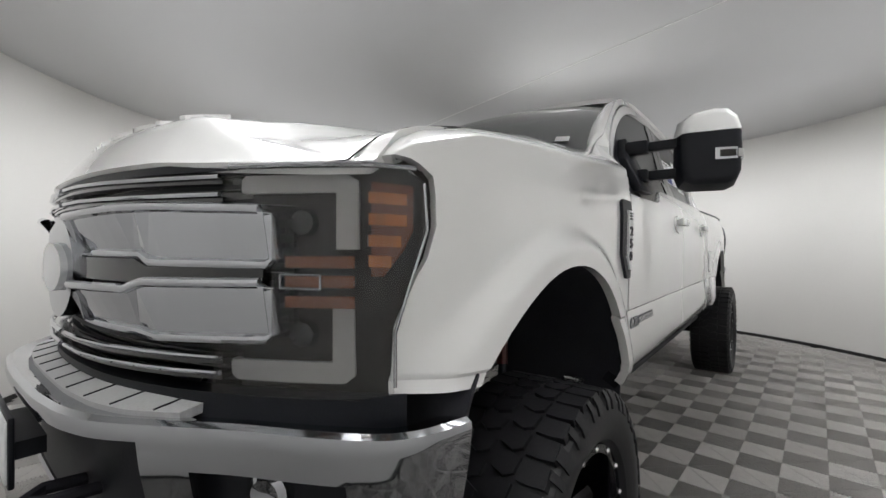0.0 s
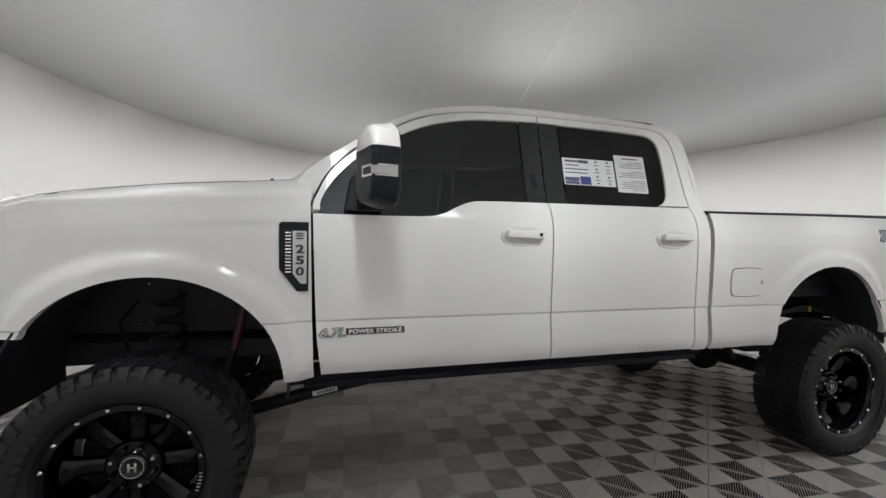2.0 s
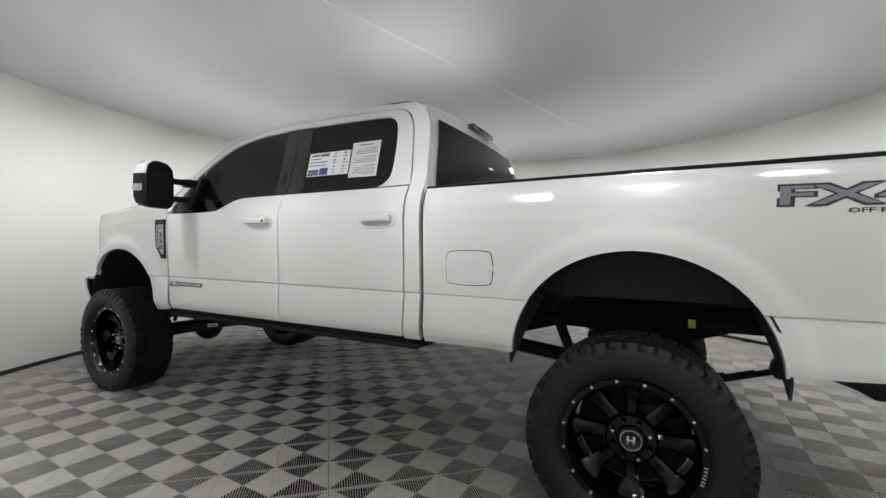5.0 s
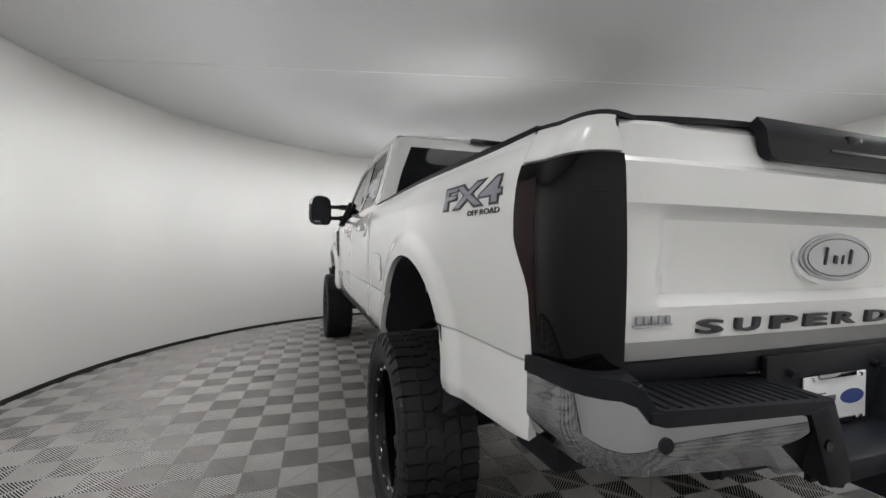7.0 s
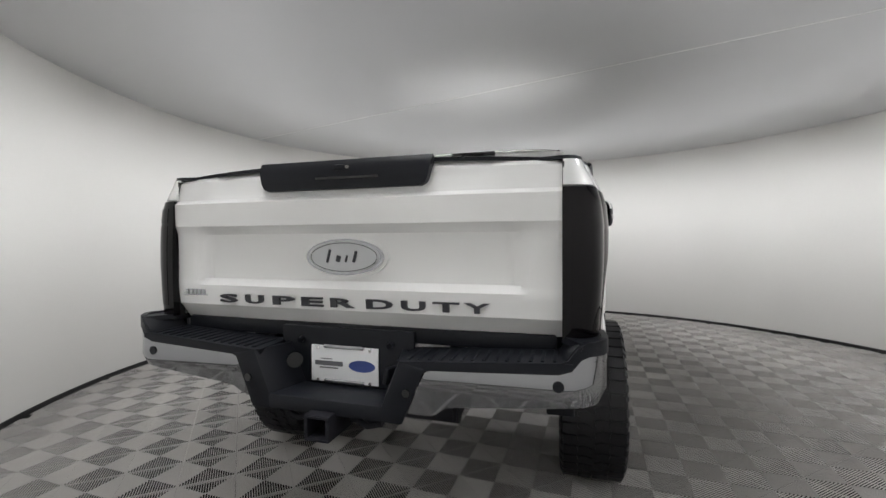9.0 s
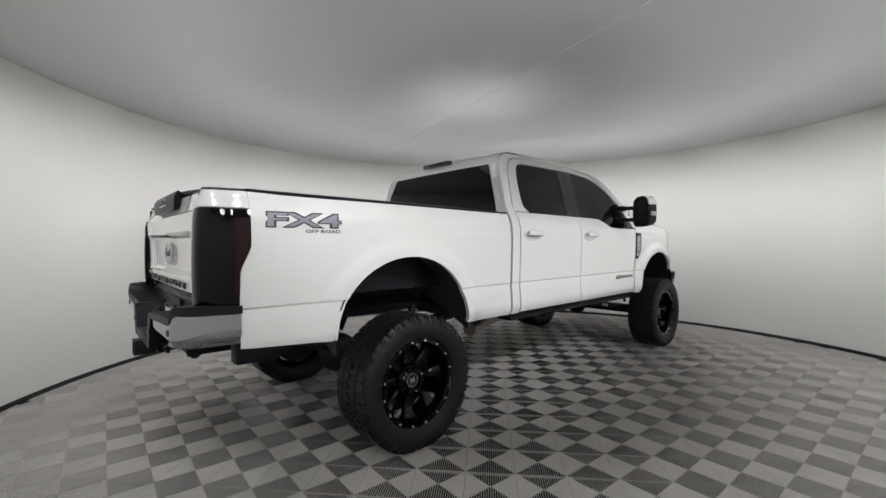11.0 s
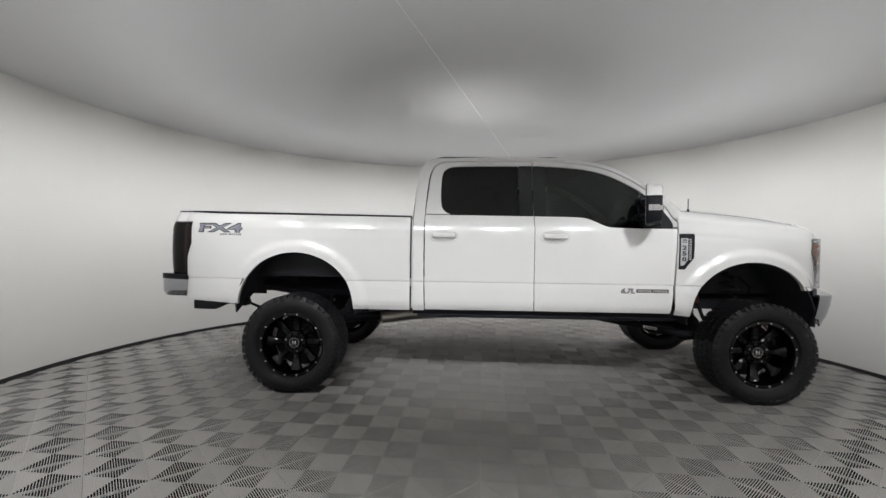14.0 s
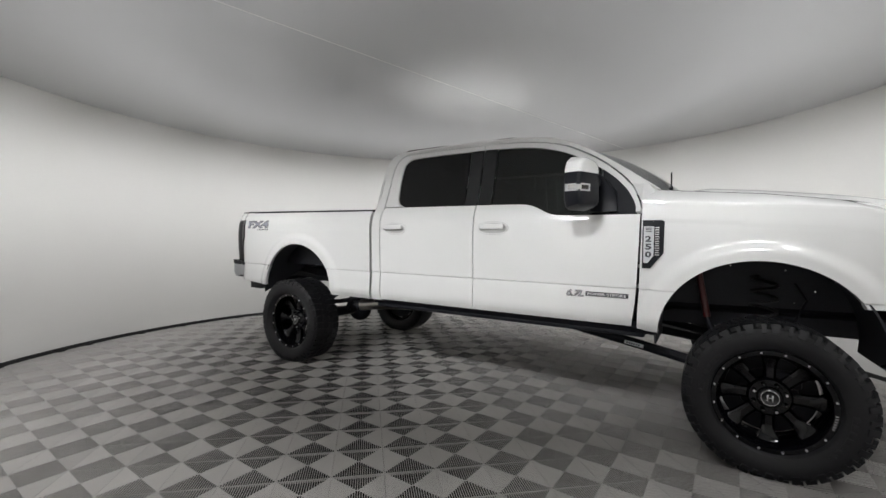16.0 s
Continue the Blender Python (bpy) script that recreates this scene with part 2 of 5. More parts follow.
def letters(body, width, height, f, depth=0.004, bold=0.0, shear=0.0):
    """Words in the built-in font, fitted to width by height and laid on a surface: f(u, v, w) with w off the surface."""
    cu = bpy.data.curves.new("tmp", "FONT")
    cu.body, cu.resolution_u, cu.offset, cu.shear, cu.extrude = body, 3, bold, shear, 0.5
    ob = bpy.data.objects.new("tmp", cu)
    scene.collection.objects.link(ob)
    bpy.context.view_layer.update()
    me = bpy.data.meshes.new_from_object(ob.evaluated_get(bpy.context.evaluated_depsgraph_get()))
    bm = bmesh.new()
    bm.from_mesh(me)
    bpy.data.objects.remove(ob)
    bpy.data.curves.remove(cu)
    bpy.data.meshes.remove(me)
    xs, ys = [v.co.x for v in bm.verts], [v.co.y for v in bm.verts]
    x0, x1, y0, y1 = min(xs), max(xs), min(ys), max(ys)
    for v in bm.verts:
        v.co = f(((v.co.x - x0) / (x1 - x0) - 0.5) * width, ((v.co.y - y0) / (y1 - y0) - 0.5) * height, depth * (v.co.z + 0.5))
    bmesh.ops.recalc_face_normals(bm, faces=bm.faces[:])
    return bm


def eased(pts, times=2):
    """An open line with its corners cut round; the ends stay."""
    for _ in range(times):
        out = [pts[0]]
        for (a, b), (c, d) in zip(pts, pts[1:]):
            out += [(0.75 * a + 0.25 * c, 0.75 * b + 0.25 * d), (0.25 * a + 0.75 * c, 0.25 * b + 0.75 * d)]
        pts = out + [pts[-1]]
    return pts


def eased_loop(pts, times=2):
    """The same for a closed line."""
    for _ in range(times):
        pts = [p for (a, b), (c, d) in zip(pts, pts[1:] + pts[:1]) for p in ((0.75 * a + 0.25 * c, 0.75 * b + 0.25 * d), (0.25 * a + 0.75 * c, 0.25 * b + 0.75 * d))]
    return pts


def span(a, b, step):
    n = max(1, int(round((b - a) / step)))
    return [a + (b - a) * i / n for i in range(1, n)]


def lerp(y, ys, vs):
    return float(np.interp(y, ys, vs))


def smooth01(t):
    t = max(0.0, min(1.0, t))
    return t * t * (3 - 2 * t)


# ---- the setting ----
def ring(r, z, n=160):
    return [(RC.x + r * math.cos(2 * math.pi * k / n), RC.y + r * math.sin(2 * math.pi * k / n), z) for k in range(n)]


def build_room():
    n = 160
    bm = bmesh.new()
    prof = [(RR, -0.02), (RR, RH + 0.10), (RR + 0.06, RH + 0.10), (RR + 0.06, -0.02)]
    rings = [[bm.verts.new(p) for p in ring(r, z, n)] for r, z in prof]
    for a, b in zip(rings, rings[1:] + rings[:1]):
        for k in range(n):
            bm.faces.new((a[k], a[(k + 1) % n], b[(k + 1) % n], b[k]))
    bmesh.ops.recalc_face_normals(bm, faces=bm.faces[:])
    tagged(part("wall_round", bm, WALL, angle=40), "off-white curved vinyl wall of a round photo booth", "wall", kind="structure")
    bm = bmesh.new()
    bm.faces.new([bm.verts.new(p) for p in ring(RR - 0.002, RH, n)][::-1])
    ret = bmesh.ops.extrude_face_region(bm, geom=bm.faces[:])
    for v in ret["geom"]:
        if isinstance(v, bmesh.types.BMVert):
            v.co.z += 0.05
    bmesh.ops.recalc_face_normals(bm, faces=bm.faces[:])
    tagged(part("ceiling", bm, CEIL), "pale grey stretched vinyl ceiling with a satin sheen", "ceiling", kind="structure")
    bm = bmesh.new()
    bm.faces.new([bm.verts.new(p) for p in ring(RR - 0.002, -0.021, n)])
    ret = bmesh.ops.extrude_face_region(bm, geom=bm.faces[:])
    for v in ret["geom"]:
        if isinstance(v, bmesh.types.BMVert):
            v.co.z -= 0.05
    bmesh.ops.recalc_face_normals(bm, faces=bm.faces[:])
    floor = tagged(part("floor", bm, GROOVE_SHADE), "turntable floor of grey ribbed interlocking plastic tiles", "floor", kind="structure")
    bm = bmesh.new()
    prof = [(RR - 0.001, 0.0), (RR - 0.001, 0.048), (RR - 0.010, 0.052), (RR - 0.016, 0.046), (RR - 0.016, 0.0)]
    rings = [[bm.verts.new(p) for p in ring(r, z - 0.012, n)] for r, z in prof]
    for a, b in zip(rings, rings[1:]):
        for k in range(n):
            bm.faces.new((a[k], a[(k + 1) % n], b[(k + 1) % n], b[k]))
    bmesh.ops.recalc_face_normals(bm, faces=bm.faces[:])
    tagged(part("baseboard", bm, TRIM), "thin black base trim along the curved wall", "trim", kind="structure")
    # the welded seam across the ceiling
    a = radians(SEAM)
    d, s = Vector((math.cos(a), math.sin(a), 0)), Vector((-math.sin(a), math.cos(a), 0))
    mid = RC + SEAM_OFF * s
    b2 = bmesh.new()
    L = RR - 0.05
    quad = [mid - L * d - 0.003 * s, mid + L * d - 0.003 * s, mid + L * d + 0.003 * s, mid - L * d + 0.003 * s]
    lo = [b2.verts.new((p.x, p.y, RH - 0.005)) for p in quad]
    hi = [b2.verts.new((p.x, p.y, RH + 0.004)) for p in quad]
    b2.faces.new(lo[::-1])
    for k in range(4):
        b2.faces.new((lo[k], lo[(k + 1) % 4], hi[(k + 1) % 4], hi[k]))
    tagged(part("trim_ceiling_seam", b2, material("seam_white", (0.85, 0.85, 0.84), 0.35)), "thin white welded seam across the ceiling", "seam", kind="structure")
    return floor


SEAM, SEAM_OFF = 165.0, 0.09
FLOOR = build_room()

# ---- the truck: forward is +y, the driver's side is -x ----
TRUCK = tagged(new("pickup_truck"), "white lifted crew-cab pickup truck with large black off-road wheels", "pickup truck")
HUB_Z, AXLE = 0.425, 2.03


def arch(c, half, z0, rise, a0, a1, n=28):
    return [(c + half * math.cos(radians(a0 + (a1 - a0) * i / n)), z0 + rise * math.sin(radians(a0 + (a1 - a0) * i / n))) for i in range(n + 1)]


FRONT_ARCH, REAR_ARCH = (1.975, 0.525, 0.72, 0.485), (-2.03, 0.53, 0.755, 0.485)


def flare(y, z):
    out = 0.0
    for c, half, z0, rise in (FRONT_ARCH, REAR_ARCH):
        e = math.hypot((y - c) / half, max(0.0, z - z0) / rise)
        if z > z0 - 0.2:
            out = max(out, (0.034 if c > 0 else 0.018) * (1 - smooth01((e - 1.10) / 0.16)))
    return out


ZT = ([1.2, 1.4, 1.62, 2.0, 2.33, 2.48, 2.54, 2.585, 2.62, 2.70], [1.665, 1.655, 1.634, 1.600, 1.553, 1.522, 1.502, 1.472, 1.435, 1.42])
ZC = ([1.35, 1.6, 2.4, 2.55, 2.62], [1.572, 1.556, 1.500, 1.458, 1.41])
Z_LINES = [0.755, 0.775, 0.80, 0.83, 0.86, 0.90, 0.94, 0.975, 0.991, 1.0, 1.03, 1.08, 1.14, 1.2, 1.26, 1.32, 1.38, 1.42, 1.46, 1.50, 1.53, 1.555, 1.58]


def side_x(y, z):
    """Half-width of the body at a place along it and a height."""
    x = lerp(z, [0.70, 0.735, 0.775, 0.81, 0.86, 0.93, 0.991, 1.0, 1.1, 1.25, 1.38, 1.46, 1.52, 1.56, 1.60, 1.65, 1.85, 2.05, 2.10, 2.14],
             [0.945, 0.970, 0.988, 0.994, 0.991, 0.987, 0.9795, 0.9865, 0.989, 0.995, 0.998, 0.993, 0.977, 0.957, 0.925, 0.905, 0.855, 0.805, 0.785, 0.760])
    if y > 1.33 and z > 1.3:
        zt, zc = lerp(y, *ZT), lerp(y, *ZC)
        up = (z - zc) / max(0.02, zt - zc)
        if up > 0:
            x = 0.987 - 0.120 * min(1.0, up) ** 1.5
        else:
            x = min(x, 0.998) if z < zc - 0.12 else 0.987 + 0.011 * smooth01((zc - z) / 0.12)
    if y < -2.0 and z < 1.62:
        k = -2.0 - y
        x -= 0.048 * k ** 1.5
        if y < -3.0:
            x -= 0.088 * ((-3.0 - y) / 0.2) ** 2
    if y < -0.97 and 1.5 < z < 1.7:
        x = max(x, 0.955 - 0.048 * max(0.0, -2.0 - y) ** 1.5 - (0.088 * ((-3.0 - y) / 0.2) ** 2 if y < -3.0 else 0) - max(0, z - 1.55) * 0.3)
    if y > 2.15:
        x -= 0.122 * ((y - 2.15) / 0.45) ** 3
    return x + flare(y, z)


def on_side(off=0.0):
    return lambda y, z: Vector((side_x(y, z) + off, y, z))


def both(name, bm, mat, parent=TRUCK, label=""):
    """The right-hand part and its mirror image on the left."""
    lm = flipped(bm)
    return part(name, bm, mat, parent, label), part(name, lm, mat, parent, label)


def build_sides():
    ys = lambda a, b: span(a, b, 0.05)
    # front fenders
    top = [(y, lerp(y, *ZT) - 0.002) for y in (1.36, 1.45, 1.62, 1.8, 2.0, 2.2, 2.33, 2.42, 2.48, 2.52, 2.55, 2.58, 2.605)]
    out = [(1.325, 0.735), (1.335, 1.0), (1.345, 1.52), (1.352, 1.60)] + top + [(2.607, 1.432), (2.535, 1.424), (2.513, 1.40), (2.508, 1.30), (2.524, 1.235), (2.578, 1.10), (2.583, 0.965), (2.425, 0.965)]
    out += [p for p in arch(*FRONT_ARCH, 30, 180) if p[0] < 2.415]
    out += [(1.449, 0.725)]
    fine = sorted(set([z for z in Z_LINES if z < 1.2] + [round(0.74 + 0.0133 * k, 4) for k in range(61)] + [1.56 + 0.006 * k for k in range(15)]))
    def levelled(y, z):
        """Heights in which the fender's shoulder and top edge run level."""
        zt, zc = lerp(y, *ZT), lerp(y, *ZC)
        return z if z < 1.2 else 1.2 + (z - 1.2) * 0.36 / (zc - 1.2) if z < zc else 1.56 + 0.09 * (z - zc) / max(0.02, zt - zc)
    def on_fender(y, h):
        zt, zc = lerp(y, *ZT), lerp(y, *ZC)
        z = h if h < 1.2 else 1.2 + (h - 1.2) * (zc - 1.2) / 0.36 if h < 1.56 else zc + (h - 1.56) / 0.09 * max(0.02, zt - zc)
        return Vector((side_x(y, z), y, z))
    both("fender", shaped([(y, levelled(y, z)) for y, z in out[::-1]], span(1.33, 2.62, 0.016), fine, on_fender, 0.03), PAINT)
    # doors: lower panel and window frame
    belt = [(1.315, 1.487), (0.80, 1.487), (0.72, 1.503), (0.64, 1.545), (0.57, 1.573), (0.50, 1.583), (0.112, 1.587)]
    wtop = [(1.305, 1.505), (1.305, 1.555), (1.22, 1.70), (1.05, 1.84), (0.88, 1.935), (0.75, 1.99), (0.55, 2.04), (0.30, 2.058), (0.112, 2.063)]
    dtop = [(1.335, 1.505), (1.335, 1.545), (1.265, 1.705), (1.08, 1.868), (0.90, 1.973), (0.78, 2.028), (0.56, 2.078), (0.30, 2.096), (0.112, 2.101)]
    belt, wtop, dtop = eased(belt), eased(wtop), eased(dtop)
    low = [(1.292, 0.745), (1.312, 0.90), (1.318, 1.0), (1.33, 1.3), (1.335, 1.487)] + belt + [(0.112, 0.745)]
    fd = merge(shaped(low, ys(0.112, 1.33), Z_LINES, on_side(), 0.028),
               shaped(dtop + wtop[::-1], span(0.112, 1.33, 0.07), [1.6, 1.7, 1.8, 1.9, 2.0], on_side(), 0.028))
    front = both("front_door", fd, PAINT)
    low = [(0.1055, 0.745), (0.1055, 1.587), (-0.64, 1.592), (-0.862, 1.596), (-0.862, 1.0), (-0.855, 0.745)]
    rt = [(0.1055, 2.101), (-0.66, 2.098), (-0.76, 2.075), (-0.82, 2.0), (-0.845, 1.8), (-0.862, 1.602)]
    rw = [(0.1055, 2.063), (-0.60, 2.058), (-0.68, 2.035), (-0.725, 1.975), (-0.73, 1.69), (-0.695, 1.625), (-0.64, 1.602)]
    rt, rw = eased(rt), eased(rw)
    rd = merge(shaped(low[::-1], ys(-0.86, 0.1), Z_LINES, on_side(), 0.028),
               shaped(rt + rw[::-1], span(-0.86, 0.1, 0.07), [1.7, 1.8, 1.9, 2.0], on_side(), 0.028))
    rear = both("rear_door", rd, PAINT)
    # cab frame: windscreen pillar, roof rail and rear corner
    outer = [(1.346, 1.53), (1.36, 1.60), (1.44, 1.652), (1.10, 1.895), (0.88, 2.034), (0.64, 2.112), (0.30, 2.137), (-0.70, 2.142), (-0.84, 2.122), (-0.918, 2.045), (-0.955, 1.85), (-0.966, 1.57), (-0.967, 0.735)]
    inner = [(-0.864, 0.735), (-0.872, 1.0), (-0.872, 1.60), (-0.855, 1.8), (-0.83, 2.005), (-0.765, 2.084), (-0.66, 2.107), (0.10, 2.110), (0.30, 2.105), (0.56, 2.087), (0.785, 2.037), (0.905, 1.982), (1.087, 1.877), (1.273, 1.712), (1.343, 1.548)]
    outer, inner = eased(outer), eased(inner)
    both("cab_frame", shaped(outer + inner, span(-0.97, 1.42, 0.08), Z_LINES + [1.7, 1.8, 1.9, 2.0], on_side(-0.002), 0.03), PAINT)
    # sill under the doors
    both("sill", merge(shaped([(-0.965, 0.70), (1.44, 0.70), (1.44, 0.738), (-0.965, 0.738)], span(-0.96, 1.44, 0.2), [0.72], on_side(-0.012), 0.06),
                       box(0.86, 0.22, 0.685, 0.16, 2.30, 0.03, 0.01)), DARKMETAL, label="black power running board tucked under the sill")
    # window glass and black pillar covers
    f_glass = [(1.06, 1.487)] + [p for p in belt if 0.3 < p[0] < 1.0] + [(0.235, 1.586), (0.235, 2.060)] + [p for p in wtop[::-1] if 0.28 < p[0] < 1.04] + [(1.06, 1.832)]
    sail = [(1.305, 1.487), (1.075, 1.487), (1.075, 1.822), (1.22, 1.70), (1.305, 1.555)]
    post = [(0.225, 1.585), (0.112, 1.585), (0.112, 2.063), (0.225, 2.061)]
    post2 = [(0.102, 1.587), (-0.015, 1.588), (-0.015, 2.063), (0.102, 2.063)]
    r_glass = eased([(-0.025, 1.586), (-0.64, 1.590), (-0.705, 1.612), (-0.742, 1.69), (-0.736, 1.980), (-0.69, 2.046), (-0.60, 2.066), (-0.025, 2.068)])
    for s, door, rdoor in ((1, front[0], rear[0]), (-1, front[1], rear[1])):
        for name, outl, mat, owner, off in (("window", f_glass, GLASS_FRONT, door, -0.014), ("window", r_glass, GLASS, rdoor, -0.014), ("mirror_sail", sail, PLASTIC, door, -0.008),
                                            ("pillar_cover", post, GLOSS, door, -0.009), ("pillar_cover", post2, GLOSS, rdoor, -0.009)):
            bm = shaped(outl, span(-0.7, 1.3, 0.1), [1.7, 1.8, 1.9, 2.0], on_side(off), 0.005)
            if s < 0:
                bm2 = flipped(bm)
                bm.free()
                bm = bm2
            ob = part(name, bm, mat, owner, "dark tinted side window" if mat is GLASS else "lightly tinted side window" if mat is GLASS_FRONT else "")
            if mat in (GLASS, GLASS_FRONT):
                ob.visible_shadow = False
        for y0, owner in ((0.285, door), (-0.69, rdoor)):
            xs = s * side_x(y0, 1.40)
            rr = eased_loop([(-0.125, -0.052), (0.125, -0.052), (0.125, 0.046), (-0.125, 0.046)], 3)
            cup = prism(rr, lambda u, v: Vector((xs - s * 0.01, y0 + u * 1.08, 1.402 + v * 1.10)), lambda u, v: Vector((xs + s * 0.007, y0 + u, 1.402 + v)))
            part("handle_bezel", cup, PAINT, owner, "white moulded handle surround")
            # flat plate on the door; its greyer paint stands for shade behind the grip
            part("handle_recess", prism(rr, lambda u, v: Vector((xs, y0 + u * 0.90, 1.402 + v * 0.84)), lambda u, v: Vector((xs + s * 0.0085, y0 + u * 0.90, 1.402 + v * 0.84))), SHADE_PAINT, owner, "greyer plate with the grip recess's shade in its colour")
            grip = merge(box(xs + s * 0.034, y0, 1.412, 0.022, 0.205, 0.044, 0.014, seg=4), box(xs + s * 0.018, y0 + 0.085, 1.41, 0.034, 0.032, 0.034, 0.008), box(xs + s * 0.018, y0 - 0.085, 1.41, 0.034, 0.032, 0.034, 0.008))
            part("door_handle", grip, PAINT, owner, "white pull handle")
        kp = revolve([(0.0, 0.0), (0.0, 0.009), (0.004, 0.010), (0.006, 0.0)], 16)
        kp.transform(pose(s * (side_x(0.2, 1.40) + 0.041), 0.205, 1.41, 0, 0, 0 if s > 0 else 180))
        if s < 0:
            part("key_cylinder", kp, GLOSS, door)
    # small keypad strip in the pillar cover on the driver's side
    part("keypad", shaped([(0.175, 1.63), (0.155, 1.63), (0.160, 1.75), (0.180, 1.75)], [], [1.65, 1.67, 1.69, 1.71, 1.73], lambda y, z: Vector((-(side_x(y, z) - 0.004), y, z)), 0.004), PLASTIC, front[1], "black door keypad")
    # bed sides
    out = [(-0.994, 0.735), (-0.994, 1.567), (-2.6, 1.585), (-3.016, 1.598), (-3.016, 1.475), (-3.016, 1.31), (-3.064, 1.195), (-3.067, 1.05), (-3.067, 0.795), (-2.562, 0.765)]
    out += arch(*REAR_ARCH, 179, 1) + [(-1.497, 0.738)]
    both("bed_side", shaped(out, span(-2.74, -1.34, 0.018) + span(-1.36, -1.0, 0.06) + span(-3.2, -2.72, 0.05) + [-3.03, -3.05], fine[:-6], on_side(), 0.03), PAINT)
    both("bed_rail_cap", sheet(lambda u, v: Vector((side_x(-0.99 - 2.035 * u, 1.565) - 0.004 - (0.11 - 0.085 * u ** 8) * v, -0.99 - 2.035 * u, 1.573 + 0.030 * u + 0.012 * math.sin(math.pi * min(1, 0.15 + v)))), 30, 5, 0.02, (0, 0, 1)), PLASTIC, label="black plastic bed rail cap")
    def tail_curve(u, z, off=0.0):
        """Round the rear corner of the bed, from the flank (u = 0) to the tailgate (u = 1)."""
        y0 = lerp(z, [1.015, 1.19, 1.31, 1.7], [-3.071, -3.068, -3.020, -3.0165])
        if u < 0.35:
            y = y0 + (-3.09 - y0) * u / 0.35
            return Vector((side_x(y, z) + off, y, z))
        a = (u - 0.35) / 0.65 * math.pi / 2
        depth = lerp(z, [1.0, 1.49, 1.60], [0.158, 0.152, 0.122])
        return Vector((0.800 + (side_x(-3.09, z) - 0.800 + off) * max(0.0, math.cos(a)) ** 0.7, -3.09 - (depth + off) * math.sin(a) ** 0.7, z))
    both("bed_corner", merge(sheet(lambda u, v: tail_curve(u, 1.512 + 0.087 * v), 26, 6, 0.02, (1, -1, 0)), box(0.818, -3.155, 1.29, 0.040, 0.10, 0.56, 0.008)), PAINT)
    rim = [tail_curve(k / 14, 1.599).xy for k in range(15)] + [Vector((0.70, -3.19)), Vector((0.70, -3.0))]
    both("corner_cap", prism([tuple(p) for p in rim], lambda x, y: Vector((x - 0.002, y + 0.001, 1.5995)), lambda x, y: Vector((x - 0.005, y + 0.004, 1.612))), PLASTIC, label="black plastic corner of the bed rail cap")
    # set-back white strip added to fill the gap between cab and bed
    both("cab_gap_seal", box(0.895, -0.981, 1.15, 0.05, 0.014, 0.80), PAINT)
    # fuel door, on the driver's side
    fuel = [(-1.135, 1.08), (-1.16, 1.055), (-1.365, 1.055), (-1.39, 1.08), (-1.39, 1.205), (-1.365, 1.23), (-1.16, 1.23), (-1.135, 1.205)]
    fuel = eased_loop(fuel)
    left = lambda off: (lambda y, z: Vector((-(side_x(y, z) + off), y, z)))
    fgap = [(-1.262 + (y + 1.262) * 1.03, 1.142 + (z - 1.142) * 1.045) for y, z in fuel]
    fl = part("fuel_door", shaped(fuel, [-1.26], [1.14], left(0.005), 0.006), PAINT, TRUCK, "white fuel filler door, closed")
    part("door_gap", shaped(fgap, [-1.26], [1.14], left(0.001), 0.004), SEAL, fl)
    part("latch", box(-(side_x(-1.385, 1.14) + 0.008), -1.388, 1.142, 0.012, 0.022, 0.028, 0.004), PAINT, fl)
    # tail lamps
    bow = lambda z: 0.003 + 0.008 * max(0.0, math.sin(math.pi * max(0.0, min(1.0, (z - 1.0) / 0.52))))
    body = sheet(lambda u, v: tail_curve(u, 1.015 + 0.490 * v, bow(1.015 + 0.490 * v)), 30, 16, 0.03, (1, -1, 0))
    lamps = both("tail_lamp", body, LENS_RED, label="smoked dark red tail lamp")
    for lamp, s in zip(lamps, (1, -1)):
        for name, u0, u1, z0, z1, mat in (("reflector", 0.05, 0.33, 1.07, 1.46, RED_DARK), ("reverse_lens", 0.74, 0.95, 1.06, 1.40, LENS_RED), ("stop_lens", 0.74, 0.95, 1.415, 1.475, LENS_RED)):
            bm = sheet(lambda u, v: tail_curve(u0 + (u1 - u0) * u, z0 + (z1 - z0) * v, bow(z0 + (z1 - z0) * v) + 0.0015), 8, 4, 0.002, (1, -1, 0))
            part(name, bm if s > 0 else flipped(bm), mat, lamp)
    # mud flap brackets and liner edges behind the rear wheels
    skirt = [(-3.062, 0.800), (-3.062, 0.690), (-2.86, 0.686), (-2.81, 0.714), (-2.73, 0.744), (-2.64, 0.734), (-2.57, 0.722), (-2.55, 0.730), (-2.555, 0.770), (-2.57, 0.800)]
    both("valance", prism(skirt, lambda y, z: Vector((0.74, y, z)), lambda y, z: Vector((0.84, y, z)), 0.006), PLASTIC, label="black plastic skirt under the bed side")
    # wheel-arch liners
    for c, half, z0, rise in (FRONT_ARCH, REAR_ARCH):
        def f(u, v, c=c, half=half, z0=z0, rise=rise):
            lift = 26 * v if c < 0 else 0
            a = radians(-8 + lift + (196 - 2 * lift) * u)
            x = 0.985 - 0.52 * v
            return Vector((x, c + (half + 0.012) * math.cos(a), z0 + (rise + 0.012 + 0.05 * smooth01(v)) * math.sin(a)))
        both("wheel_arch_liner", merge(sheet(f, 28, 5, 0.01), box(0.45, c, 1.0 if c > 0 else 1.15, 0.02, 2 * half + 0.05, 0.56 if c > 0 else 0.26)), LINER, label="black plastic wheel-arch liner")


build_sides()


# ---- hood, roof, windscreen ----
def front_y(x):
    return 2.93 - 0.36 * (abs(x) / 0.95) ** 2.4 - 22.0 * max(0.0, abs(x) - 0.86) ** 2


